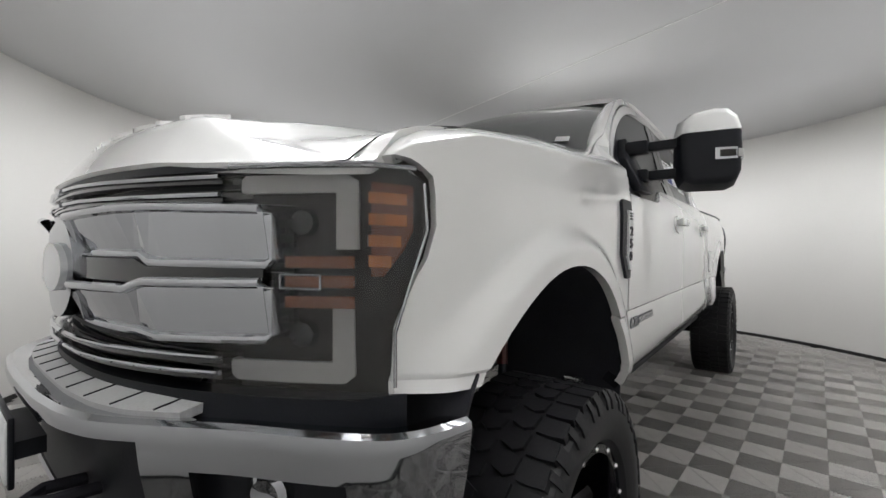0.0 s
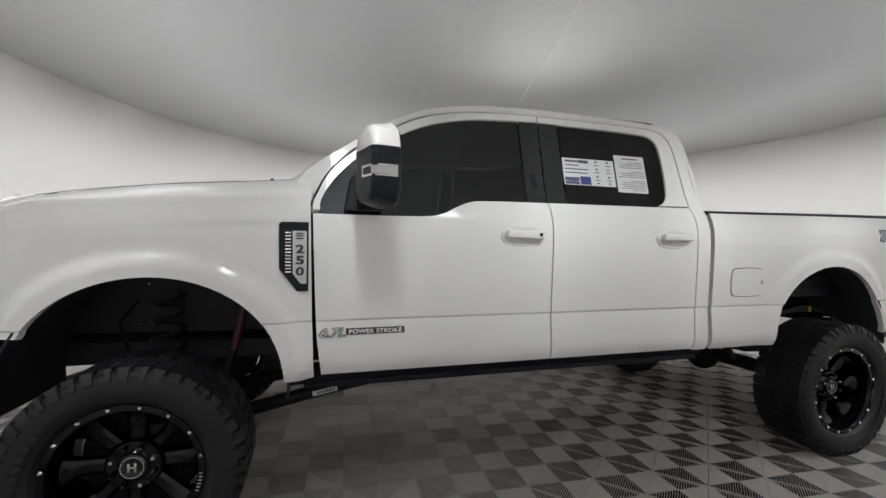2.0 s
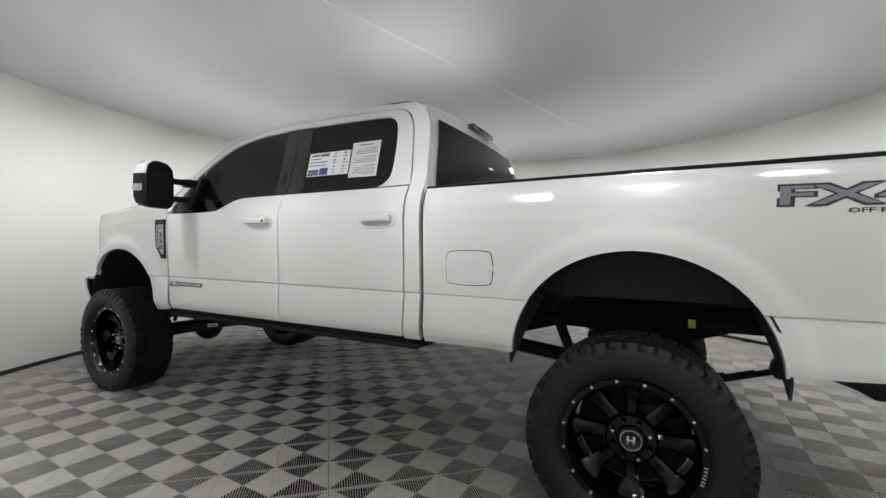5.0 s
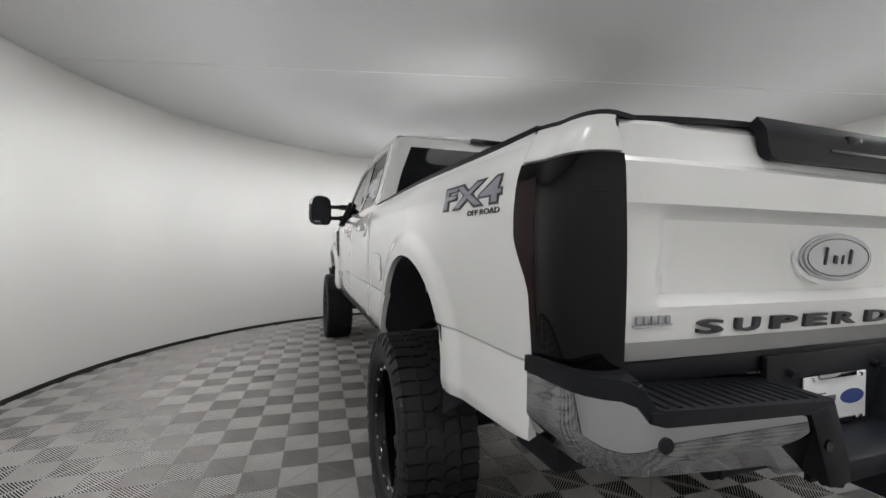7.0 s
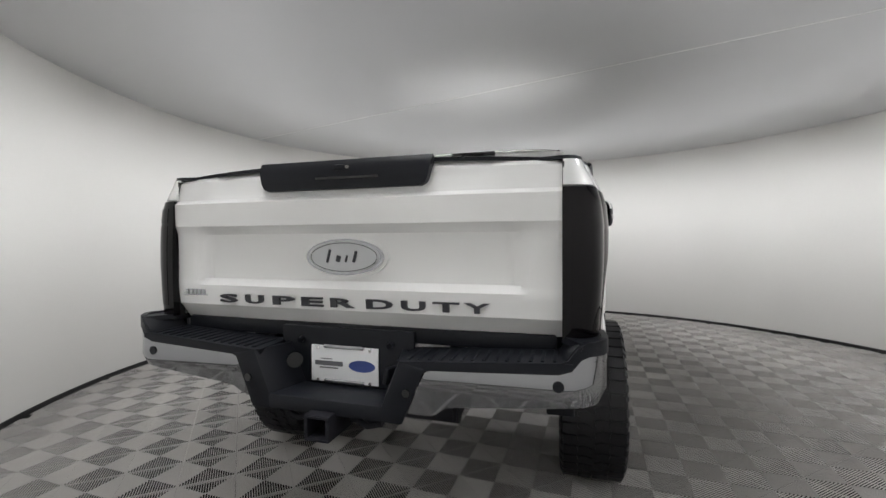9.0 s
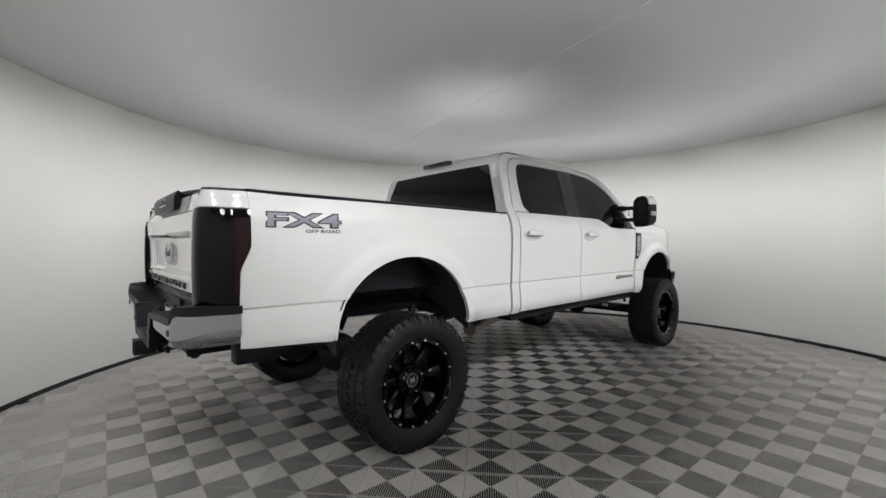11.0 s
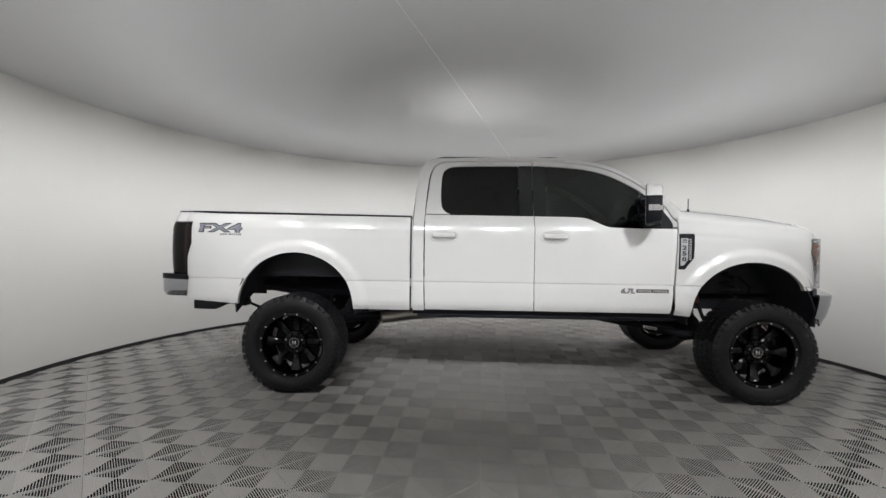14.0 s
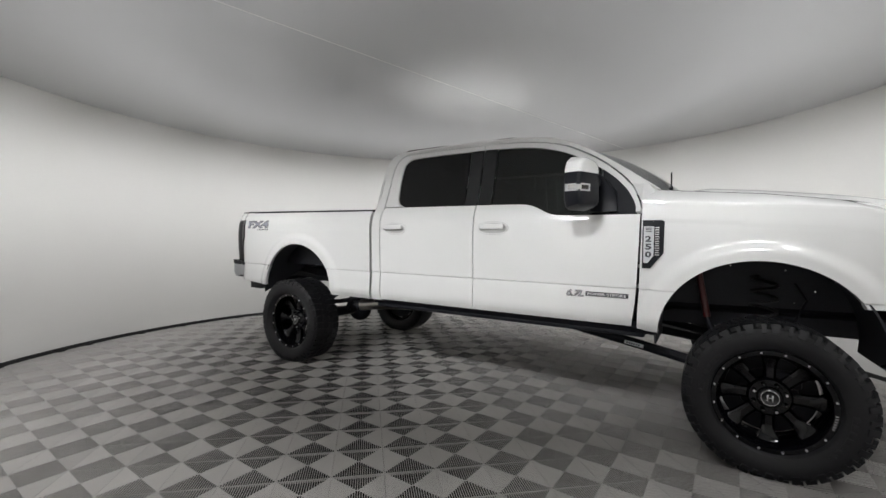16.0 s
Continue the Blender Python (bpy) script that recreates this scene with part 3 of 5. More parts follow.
def hood_z(x, y):
    t = abs(x)
    bulge = 0.062 * (1 - smooth01((t - 0.44) / 0.13)) + 0.010 * (1 - t / 0.86)
    k = smooth01((t - 0.45) / 0.41)
    base = k * lerp(y, ZT[0], ZT[1]) + (1 - k) * lerp(y, [1.4, 1.62, 2.0, 2.33, 2.6, 2.9], [1.655, 1.634, 1.60, 1.56, 1.522, 1.500])
    base += bulge * smooth01((y - 1.40) / 0.35) * (1 - 0.35 * smooth01((y - 2.45) / 0.40))
    s = front_y(x) - y
    return base - max(0.0, base - 1.415) * (1 - smooth01(s / 0.13 + 0.14))


def build_tops():
    def hood(u, v):
        x = 0.862 * (2 * u - 1)
        y0, y1 = 1.505 - 0.05 * (x / 0.86) ** 2, front_y(x) - 0.012
        y = y0 + (y1 - y0) * v
        return Vector((x, y, hood_z(x, y)))
    hd = part("hood", sheet(hood, 72, 90, 0.022, (0, 0, 1)), PAINT, TRUCK, "white hood with a raised centre and embossed lettering")
    def on_hood(u, v, w):
        x, y = u, 2.80 + v - 0.30 * abs(u) ** 2
        return Vector((-x, y, hood_z(x, y) + w))
    for word, u0, w in (("SUPER", -0.25, 0.46), ("DUTY", 0.26, 0.40)):
        part("hood_lettering", letters(word, w, 0.075, lambda u, v, h: on_hood(u + u0, -v, h), 0.010, 0.01), PAINT, hd, "raised white letters")
    for s in (1, -1):
        line = [(s * 0.8645, y, lerp(y, *ZT) - 0.0008) for y in (1.42, 1.6, 1.8, 2.0, 2.2, 2.36)]
        line += [(s * x, y, hood_z(x, y) + 0.0004) for x, y in ((0.858, 2.42), (0.842, 2.50), (0.822, 2.57), (0.805, 2.63), (0.796, front_y(0.796) - 0.020))]
        part("shut_line", tube(line, 0.0022, 6), SEAL, hd, "dark gap along the hood edge")
    def roof(u, v):
        x = 0.772 * (2 * u - 1)
        k = (x / 0.772) ** 2
        y = -0.895 + 0.02 * k + (0.770 - 0.12 * k + 0.895) * v
        z = lerp(y, [-0.92, -0.86, -0.78, -0.6, 0.0, 0.4, 0.66, 0.76], [2.090, 2.122, 2.146, 2.160, 2.168, 2.160, 2.128, 2.098])
        return Vector((x, y, z + 0.028 * (1 - k) - 0.022 * k ** 6))
    rf = part("roof", sheet(roof, 40, 30, 0.025, (0, 0, 1)), PAINT, TRUCK)
    for s in (1, -1):
        part("roof_ditch", tube([(s * 0.735, y, 2.146 - 0.06 * smooth01((y - 0.3) / 0.5) - 0.038 * smooth01((-y - 0.70) / 0.2)) for y in span(-0.93, 0.72, 0.1)], 0.009, 8), SEAL, rf, "black roof channel strip")
    # windscreen
    def top_edge(x):
        return Vector((x * 0.685, 0.775 - 0.12 * x * x, 2.124 - 0.032 * x * x))
    def low_edge(x):
        return Vector((x * 0.83, 1.60 - 0.20 * x * x, 1.655 + 0.0 * x))
    def shield(u, v):
        x = 2 * u - 1
        p = top_edge(x).lerp(low_edge(x), v)
        return p + Vector((0, 0.6, 0.8)) * (0.035 + 0.022 * (1 - x * x)) * math.sin(math.pi * v)
    ws = part("windscreen", sheet(shield, 24, 14, 0.006, (0, 1, 1)), SHIELD, TRUCK, "lightly tinted windscreen")
    ws.visible_shadow = False
    part("screen_sticker", sheet(lambda u, v: shield(0.045 + 0.035 * (1 - u), 0.80 + 0.055 * v) + Vector((0, 0.004, 0.006)), 2, 2, 0.001), PAPER, ws, "small white inspection sticker")
    # pillars between windscreen and cab frame
    def pillar(u, v):
        a = shield(1.0, u) - Vector((0.002, 0, 0))
        y = 0.64 + (1.44 - 0.64) * u
        z = lerp(y, [0.64, 0.88, 1.10, 1.44], [2.102, 2.030, 1.895, 1.652])
        b = Vector((side_x(y, z) - 0.004, y, z))
        p = a.lerp(b, v)
        return p + Vector((0.3, 0.5, 0.6)) * 0.02 * math.sin(math.pi * v)
    both("windscreen_pillar", sheet(pillar, 16, 6, 0.02, (0.5, 1, 1)), PAINT)
    part("cowl", sheet(lambda u, v: Vector(((2 * u - 1) * 0.86, 1.46 + 0.17 * v - 0.18 * (2 * u - 1) ** 2, 1.615 + 0.03 * v)), 20, 3, 0.02, (0, 0, 1)), PLASTIC, TRUCK, "black cowl grille")
    for s in (0.55, -0.1):
        part("wiper", tube([(s, 1.58, 1.655), (s - 0.25, 1.52, 1.685), (s - 0.55, 1.545, 1.675)], 0.008, 6), PLASTIC, TRUCK)
    part("antenna", merge(tube([(0.845, 1.50, 1.64), (0.845, 1.50, 1.67)], 0.012, 8), tube([(0.845, 1.50, 1.66), (0.845, 1.50, 1.765)], 0.0045, 6)), PLASTIC, TRUCK, "short black radio aerial")
    # back of the cab
    def back(u, v):
        x = (2 * u - 1)
        half = lerp(v, [0, 0.5, 1], [0.93, 0.87, 0.765])
        y = lerp(v, [0, 0.55, 0.85, 1], [-0.972, -0.945, -0.905, -0.875])
        return Vector((x * half, y - 0.03 * (1 - x * x), 1.55 + 0.555 * v))
    part("cab_back", merge(sheet(back, 24, 10, 0.02, (0, -1, 0)), sheet(lambda u, v: Vector(((2 * u - 1) * 0.93, -0.930 + 0.0 * v, 0.80 + 0.76 * v)), 8, 4, 0.02, (0, -1, 0))), PAINT, TRUCK)
    rw = part("rear_window", sheet(lambda u, v: back(0.5 + (u - 0.5) * lerp(v, [0, 1], [0.90, 0.86]), 0.0 + 0.86 * v) + Vector((0, -0.012, 0)), 20, 8, 0.006, (0, -1, 0)), REAR_GLASS, TRUCK, "dark tinted rear window")
    ch = part("third_brake_lamp", box(0, -0.925, 2.112, 0.40, 0.05, 0.042, 0.012), GLOSS, TRUCK, "black high-mounted brake lamp")
    part("lens", box(0, -0.952, 2.112, 0.20, 0.006, 0.022, 0.002), LENS_RED, ch)


build_tops()


# ---- nose: grille, lamps, bumper ----
def build_nose():
    fr = lambda off: (lambda x, z: Vector((x, front_y(x) + off, z)))
    def slab(outl, off, thick, step=0.05):
        us = span(min(p[0] for p in outl), max(p[0] for p in outl), step)
        bm = gridded(outl, us, [])
        for v in bm.verts:
            v.co = fr(off)(v.co.x, v.co.y)
        return thicken(bm, thick, (0, 1, 0))
    grille = part("grille", slab([(-0.70, 0.975), (0.70, 0.975), (0.70, 1.425), (-0.70, 1.425)], -0.075, 0.03), GLOSS, TRUCK, "chrome and black grille with wide bars")
    mesh = [slab([(-0.70, z), (0.70, z), (0.70, z + 0.010), (-0.70, z + 0.010)], -0.055, 0.015) for z in np.arange(0.985, 1.42, 0.03)]
    part("mesh_insert", merge(*mesh), PLASTIC, grille)
    for s in (1, -1):
        m = lambda pts: [(s * x, z) for x, z in (pts if s > 0 else pts[::-1])]
        up = m([(0.13, 1.245), (0.40, 1.240), (0.445, 1.225), (0.70, 1.222), (0.715, 1.235), (0.715, 1.318), (0.70, 1.330), (0.46, 1.340), (0.13, 1.330)])
        lo = m([(0.13, 1.080), (0.46, 1.070), (0.70, 1.078), (0.715, 1.090), (0.715, 1.175), (0.70, 1.188), (0.445, 1.185), (0.40, 1.170), (0.13, 1.168)])
        for o in (up, lo):
            zc = sum(p[1] for p in o) / len(o)
            face = slab(o, -0.010, 0.05)
            for v in face.verts:
                v.co.y += lerp(abs(v.co.x), [0.40, 0.44], [0.42, 0.14]) * (v.co.z - zc)
            bar = part("grille_bar", face, CHROME, grille, "wide chrome grille bar")
            bar.data.polygons.foreach_set("use_smooth", [False] * len(bar.data.polygons))
            loop = []
            for p, q in zip(o, o[1:] + o[:1]):
                n = max(1, int(abs(q[0] - p[0]) / 0.04))
                loop += [(p[0] + (q[0] - p[0]) * k / n, p[1] + (q[1] - p[1]) * k / n) for k in range(n)]
            loop.append(loop[0])
            part("rounded_edge", tube([(x, front_y(x) - 0.009 + lerp(abs(x), [0.40, 0.44], [0.42, 0.14]) * (z - zc), z) for x, z in loop], 0.011, 10), CHROME, bar)
        for z0, z1 in ((1.405, 1.395), (1.368, 1.360), (1.035, 1.040), (1.003, 1.010)):
            part("trim_strip", tube([(s * x, front_y(x) - 0.006, z0 + (z1 - z0) * smooth01((x - 0.05) / 0.5)) for x in (0.02, 0.15, 0.3, 0.45, 0.52, 0.62)], 0.0055, 8), CHROME, grille, "thin chrome strip")
            part("trim_bar", slab(m([(0.0, z0 - 0.014), (0.62, z1 - 0.014), (0.62, z1 - 0.004), (0.0, z0 - 0.004)]), -0.012, 0.03), GLOSS, grille)
        part("centre_bar", slab(m([(0.10, 1.185), (0.40, 1.183), (0.44, 1.193), (0.70, 1.193), (0.70, 1.216), (0.44, 1.217), (0.40, 1.232), (0.10, 1.235)]), -0.008, 0.03), GLOSS, grille)
    em = part("emblem_mount", slab([(0.155 * math.cos(a), 1.207 + 0.13 * math.sin(a)) for a in np.linspace(0, 2 * math.pi, 28, endpoint=False)], 0.006, 0.04), CHROME, grille, "chrome emblem surround")
    part("emblem", slab([(0.115 * math.cos(a), 1.207 + 0.062 * math.sin(a)) for a in np.linspace(0, 2 * math.pi, 32, endpoint=False)], 0.020, 0.014), material("emblem_white", (0.62, 0.63, 0.64), 0.25, coat=0.6), em, "plain pale oval emblem")
    # headlamps
    for s in (1, -1):
        m = lambda pts: [(s * x, z) for x, z in (pts if s > 0 else pts[::-1])]
        hous = [(0.615, 0.975), (0.86, 0.968), (0.897, 0.972), (0.897, 1.09), (0.914, 1.235), (0.921, 1.29), (0.919, 1.385), (0.908, 1.412), (0.87, 1.415), (0.64, 1.412), (0.64, 1.345), (0.715, 1.34), (0.725, 1.32), (0.725, 1.09), (0.715, 1.075), (0.62, 1.07)]
        lamp = part("headlamp", slab(m(hous), -0.055, 0.02), LAMP_DARK, TRUCK, "headlamp with smoked interior and frosted C-shaped light guide")
        c1 = [(0.628, 1.366), (0.628, 1.390), (0.636, 1.400), (0.818, 1.398), (0.834, 1.386), (0.834, 1.252), (0.798, 1.252), (0.798, 1.364), (0.640, 1.364)]
        c2 = [(0.608, 1.000), (0.606, 1.030), (0.792, 1.030), (0.792, 1.138), (0.826, 1.138), (0.828, 1.004), (0.812, 0.988), (0.620, 0.990)]
        for o in (c1[::-1], c2[::-1]):
            part("light_guide", slab(m(o), -0.042, 0.025), DRL, lamp, "frosted white light guide")
        for z in (1.228, 1.190, 1.150):
            part("amber_bar", slab(m([(0.722, z - 0.011), (0.836, z - 0.013), (0.836, z + 0.011), (0.722, z + 0.011)]), -0.028, 0.02), AMBER_DARK, lamp, "dark amber indicator bar")
        part("indicator_frame", merge(*[tube([(s * x, front_y(x) - 0.002, z) for x, z in pts], 0.0025, 6) for pts in (((0.735, 1.178), (0.80, 1.176)), ((0.735, 1.204), (0.80, 1.203)), ((0.735, 1.178), (0.735, 1.204)), ((0.80, 1.176), (0.80, 1.203)))]), CHROME, lamp)
        for z in (1.305, 1.085):
            pr = revolve([(0.0, 0.0), (0.006, 0.012), (0.0, 0.024), (-0.02, 0.030)], 20)
            pr.transform(pose(s * 0.745, front_y(0.745) - 0.035, z, 0, 0, 90 - s * 30))
            part("projector", pr, GLOSS, lamp, "round projector lens")
        part("side_marker", slab(m([(0.868, 1.200), (0.882, 1.200), (0.899, 1.250), (0.906, 1.290), (0.906, 1.378), (0.868, 1.381)]), -0.016, 0.012, 0.02), AMBER_DARK, lamp, "dark amber side marker")
        for z in (1.350, 1.309, 1.268, 1.229):
            xr = lerp(z, [1.205, 1.255, 1.30, 1.39], [0.886, 0.898, 0.904, 0.904])
            part("marker_rib", slab(m([(0.870, z - 0.010), (xr, z - 0.012), (xr, z + 0.010), (0.870, z + 0.012)]), -0.005, 0.012, 0.02), AMBER, lamp, "bright amber rib")
        part("lamp_chrome", tube([(s * x, front_y(x) - 0.006, 1.413) for x in (0.64, 0.72, 0.80, 0.87, 0.91)], 0.006, 8), CHROME, lamp)
        part("lamp_rim", tube([(s * x, front_y(x) - 0.002, z) for x, z in ((0.896, 0.985), (0.896, 1.09), (0.905, 1.165), (0.913, 1.235), (0.919, 1.29), (0.917, 1.385), (0.906, 1.408))], 0.0035, 6), CHROME, lamp, "thin bright edge of the lamp")
        cov = part("lens_cover", slab(m([(x, z) for x, z in hous]), 0.004, 0.003, 0.04), COVER, lamp, "clear lamp cover")
        cov.visible_shadow = False
    part("grille_frame", merge(slab([(-0.90, 0.90), (0.90, 0.90), (0.90, 0.966), (-0.90, 0.966)], -0.02, 0.05), slab([(-0.64, 1.408), (0.64, 1.408), (0.64, 1.425), (-0.64, 1.425)], -0.02, 0.05)), PLASTIC, grille)
    # bumper: a chrome shell swept along the nose, with openings
    xs, ys = [0.0, 0.20, 0.36, 0.47, 0.60, 0.72, 0.84, 0.945, 0.985, 1.005, 1.022], [3.01, 3.007, 2.990, 2.958, 2.880, 2.806, 2.746, 2.684, 2.640, 2.595, 2.515]
    along = [0.0]
    for k in range(1, len(xs)):
        along.append(along[-1] + math.hypot(xs[k] - xs[k - 1], ys[k] - ys[k - 1]))
    reach = along[-1]
    def by(x):
        return lerp(abs(x), xs, ys)
    def plan(t):
        """Place and outward normal at a length along the bumper from its middle."""
        a = abs(t)
        p = [sum(lerp(a + e, along, v) for e in (-0.03, 0, 0.03)) / 3 if a < reach - 0.03 else lerp(a, along, v) for v in (xs, ys)]
        q = [lerp(max(0.0, a - 0.04), along, v) for v in (xs, ys)]
        r = [lerp(min(reach, a + 0.04), along, v) for v in (xs, ys)]
        d = Vector((r[0] - q[0], r[1] - q[1], 0)).normalized()
        sg = -1 if t < 0 else 1
        return Vector((sg * p[0], p[1], 0)), Vector((sg * -d.y, d.x, 0))
    prof = [(-0.09, 0.912), (-0.026, 0.930), (-0.010, 0.936), (0.004, 0.930), (0.006, 0.915), (-0.004, 0.845), (-0.024, 0.76), (-0.042, 0.70), (-0.06, 0.655), (-0.10, 0.64)]
    def bump(u, v):
        t = reach * (2 * u - 1)
        k = v * (len(prof) - 1)
        i = min(int(k), len(prof) - 2)
        o, z = (prof[i][0] + (prof[i + 1][0] - prof[i][0]) * (k - i), prof[i][1] + (prof[i + 1][1] - prof[i][1]) * (k - i))
        p, n = plan(t)
        return p + n * o + Vector((0, 0, z + (0.02 * smooth01((abs(t) - 0.85) / 0.25) if z < 0.72 else 0)))
    def hole(u, v):
        a, k = abs(reach * (2 * u - 1)), v * (len(prof) - 1)
        return (a < 0.57 and 4.3 < k < 8.1) or (0.67 < a < 0.98 and 5.0 < k < 7.6)
    fb = part("front_bumper", sheet(bump, 120, 36, 0.012, (0, 1, 0), skip=hole), CHROME, TRUCK, "chrome front bumper with black lower openings")
    part("opening_backing", sheet(lambda u, v: plan(1.08 * (2 * u - 1))[0] + plan(1.08 * (2 * u - 1))[1] * -0.08 + Vector((0, 0, 0.65 + 0.25 * v)), 30, 3, 0.01), PLASTIC, fb)
    def pad_at(u, v):
        x = 0.57 * u
        return Vector((x, by(x) - 0.125 + (0.075 + 0.02 * u * u) * v - 0.02 * u * u, 0.952 - 0.016 * v))
    part("step_pad", sheet(lambda u, v: pad_at(2 * u - 1, v), 30, 3, 0.02, (0, 0, 1)), PAD, fb, "grey textured step pad")
    for k in range(-5, 6):
        a, b = pad_at(k / 5.5, 0.04), pad_at(k / 5.5, 0.96)
        part("pad_groove", tube([a + Vector((0, 0, 0.001)), b + Vector((0, 0, 0.001))], 0.0022, 6), PLASTIC, fb)
    for s in (1, -1):
        fog = revolve([(0.0, 0.0), (0.01, 0.03), (0.0, 0.042), (-0.03, 0.046)], 20)
        fog.transform(pose(s * 0.72, by(0.72) - 0.055, 0.79, 0, 0, 90 - s * 25))
        part("fog_lamp", fog, CHROME, fb, "round fog lamp")
        part("tow_hook", tube([(s * 0.34, 2.88, 0.74), (s * 0.34, 3.00, 0.75), (s * 0.31, 3.04, 0.75), (s * 0.27, 3.00, 0.75), (s * 0.27, 2.90, 0.74)], 0.014, 8), DARKMETAL, fb, "black tow hook")
    plate = part("number_plate_holder", box(0, 3.035, 0.80, 0.31, 0.012, 0.16, 0.004), PLASTIC, TRUCK, "front dealer plate in a dark frame")
    part("plate", box(0, 3.042, 0.80, 0.29, 0.006, 0.14, 0.002), PAPER, plate, "white plain plate")
    part("plate_bracket", box(0, 3.005, 0.80, 0.28, 0.06, 0.04), PLASTIC, plate)


build_nose()


# ---- tail: tailgate, bumper, plate, hitch ----
def build_tail():
    def gate_y(x, z):
        inner = 1 - smooth01((abs(x) - 0.63) / 0.07)
        y = lerp(z, [1.005, 1.055, 1.070, 1.152, 1.178], [-3.168, -3.204, -3.217, -3.226, -3.188])
        if z > 1.178:
            deep = lerp(z, [1.178, 1.362, 1.396, 1.49, 1.505, 1.60, 1.635], [-3.186, -3.203, -3.238, -3.240, -3.222, -3.208, -3.178])
            flat = lerp(z, [1.178, 1.362, 1.396, 1.49, 1.505, 1.60, 1.635], [-3.220, -3.226, -3.236, -3.240, -3.222, -3.208, -3.178])
            if z < 1.396:
                y = deep * inner + flat * (1 - inner)
            else:
                y = deep
                if z > 1.52:
                    y += 0.012 * (1 - smooth01((abs(x) - 0.55) / 0.1)) * smooth01((z - 1.505) / 0.03)
        elif z > 1.152:
            y = y * inner - 3.224 * (1 - inner)
        return y - 0.015 + 0.012 * (abs(x) / 0.785) ** 4
    top = lambda x: 1.632 - 0.027 * (abs(x) / 0.77) ** 2
    xs = list(np.linspace(-0.798, 0.798, 61))
    zs = [1.005, 1.03, 1.055, 1.070, 1.10, 1.13, 1.152, 1.165, 1.178, 1.22, 1.28, 1.33, 1.362, 1.373, 1.385, 1.396, 1.43, 1.47, 1.49, 1.498, 1.505, 1.55, 1.58, 1.60, 1.618, 1.635]
    def gate(u, v):
        x = xs[int(round(u * 60))]
        z = zs[int(round(v * (len(zs) - 1)))]
        zz = z if z < 1.55 else 1.55 + (z - 1.55) * (top(x) - 1.55) / 0.085
        return Vector((x, gate_y(x, z), zz))
    tg = part("tailgate", sheet(gate, 60, len(zs) - 1, 0.03, (0, -1, 0)), PAINT, TRUCK, "white tailgate with raised dark lettering", angle=24)
    part("tailgate_cap", sheet(lambda u, v: Vector(((2 * u - 1) * 0.798, -3.215 + 0.11 * v + 0.03 * abs(2 * u - 1) ** 4, top((2 * u - 1) * 0.798) + 0.004 + 0.008 * math.sin(math.pi * v))), 24, 4, 0.014, (0, 0, 1)), PLASTIC, tg, "black tailgate top cap")
    hp = [(-0.360, 1.640), (-0.357, 1.61), (-0.345, 1.555), (-0.335, 1.537), (-0.318, 1.528), (0.318, 1.528), (0.335, 1.537), (0.345, 1.555), (0.357, 1.61), (0.360, 1.640)]
    spoiler = shaped(hp, span(-0.38, 0.38, 0.06), [1.56, 1.60, 1.63], lambda x, z: Vector((x, -3.252 + 0.03 * smooth01((z - 1.60) / 0.06), z)), 0.03)
    hb = part("handle_panel", spoiler, PLASTIC, tg, "black tailgate handle panel")
    part("handle_slot", box(0.03, -3.254, 1.568, 0.26, 0.006, 0.010, 0.003), GLOSS, hb, "release handle")
    part("lock", tube([(0.032, -3.235, 1.608), (0.032, -3.256, 1.607)], 0.006, 12), STEEL, hb)
    part("camera_pod", box(0.0, -3.247, 1.606, 0.05, 0.016, 0.024, 0.006), PLASTIC, hb)
    f = lambda u, v, w: Vector((u, gate_y(u, 1.100 + v) - w, 1.100 + v))
    for ch, u0, w in zip("SUPERDUTY", (-0.523, -0.395, -0.256, -0.127, 0.003, 0.155, 0.287, 0.408, 0.518), (0.086, 0.086, 0.100, 0.094, 0.100, 0.106, 0.092, 0.096, 0.092)):
        part("letter", letters(ch, w, 0.036, lambda u, v, h: f(u + u0, v, h), 0.010, 0.03), DECAL_DARK, tg, "dark raised letter")
    def oval(a, b, off, thick):
        bm = bmesh.new()
        n = 40
        o = [bm.verts.new((a * math.cos(2 * math.pi * k / n), gate_y(0, 1.272) - off, 1.272 + b * math.sin(2 * math.pi * k / n))) for k in range(n)]
        bm.faces.new(o)
        return thicken(bm, thick, (0, -1, 0))
    base = part("emblem_base", oval(0.180, 0.084, 0.006, 0.02), PAINT, tg)
    part("emblem_ring", oval(0.164, 0.070, 0.012, 0.012), CHROME, tg, "chrome oval emblem ring")
    part("emblem_field", oval(0.150, 0.062, 0.016, 0.008), material("emblem_field_silver", (0.55, 0.56, 0.57), 0.3, coat=0.6), tg, "plain silver oval emblem")
    part("emblem_line", merge(*[tube([(0.140 * math.cos(a0), gate_y(0, 1.272) - 0.017, 1.272 + 0.054 * math.sin(a0)) for a0 in np.linspace(q, q + math.pi + 0.01, 20)], 0.0014, 5) for q in (0, math.pi)]), DECAL_DARK, tg)
    part("emblem_mark", merge(*[box(0, 0, 0, w, 0.004, h, 0.0015, pose(u, gate_y(0, 1.272) - 0.019, 1.272 + v, 0, 14, 0)) for u, v, w, h in ((-0.062, 0.004, 0.010, 0.052), (-0.020, -0.006, 0.018, 0.024), (0.014, -0.006, 0.008, 0.026), (0.050, 0.002, 0.012, 0.044))]), DECAL_DARK, tg, "plain dark bars on the oval")
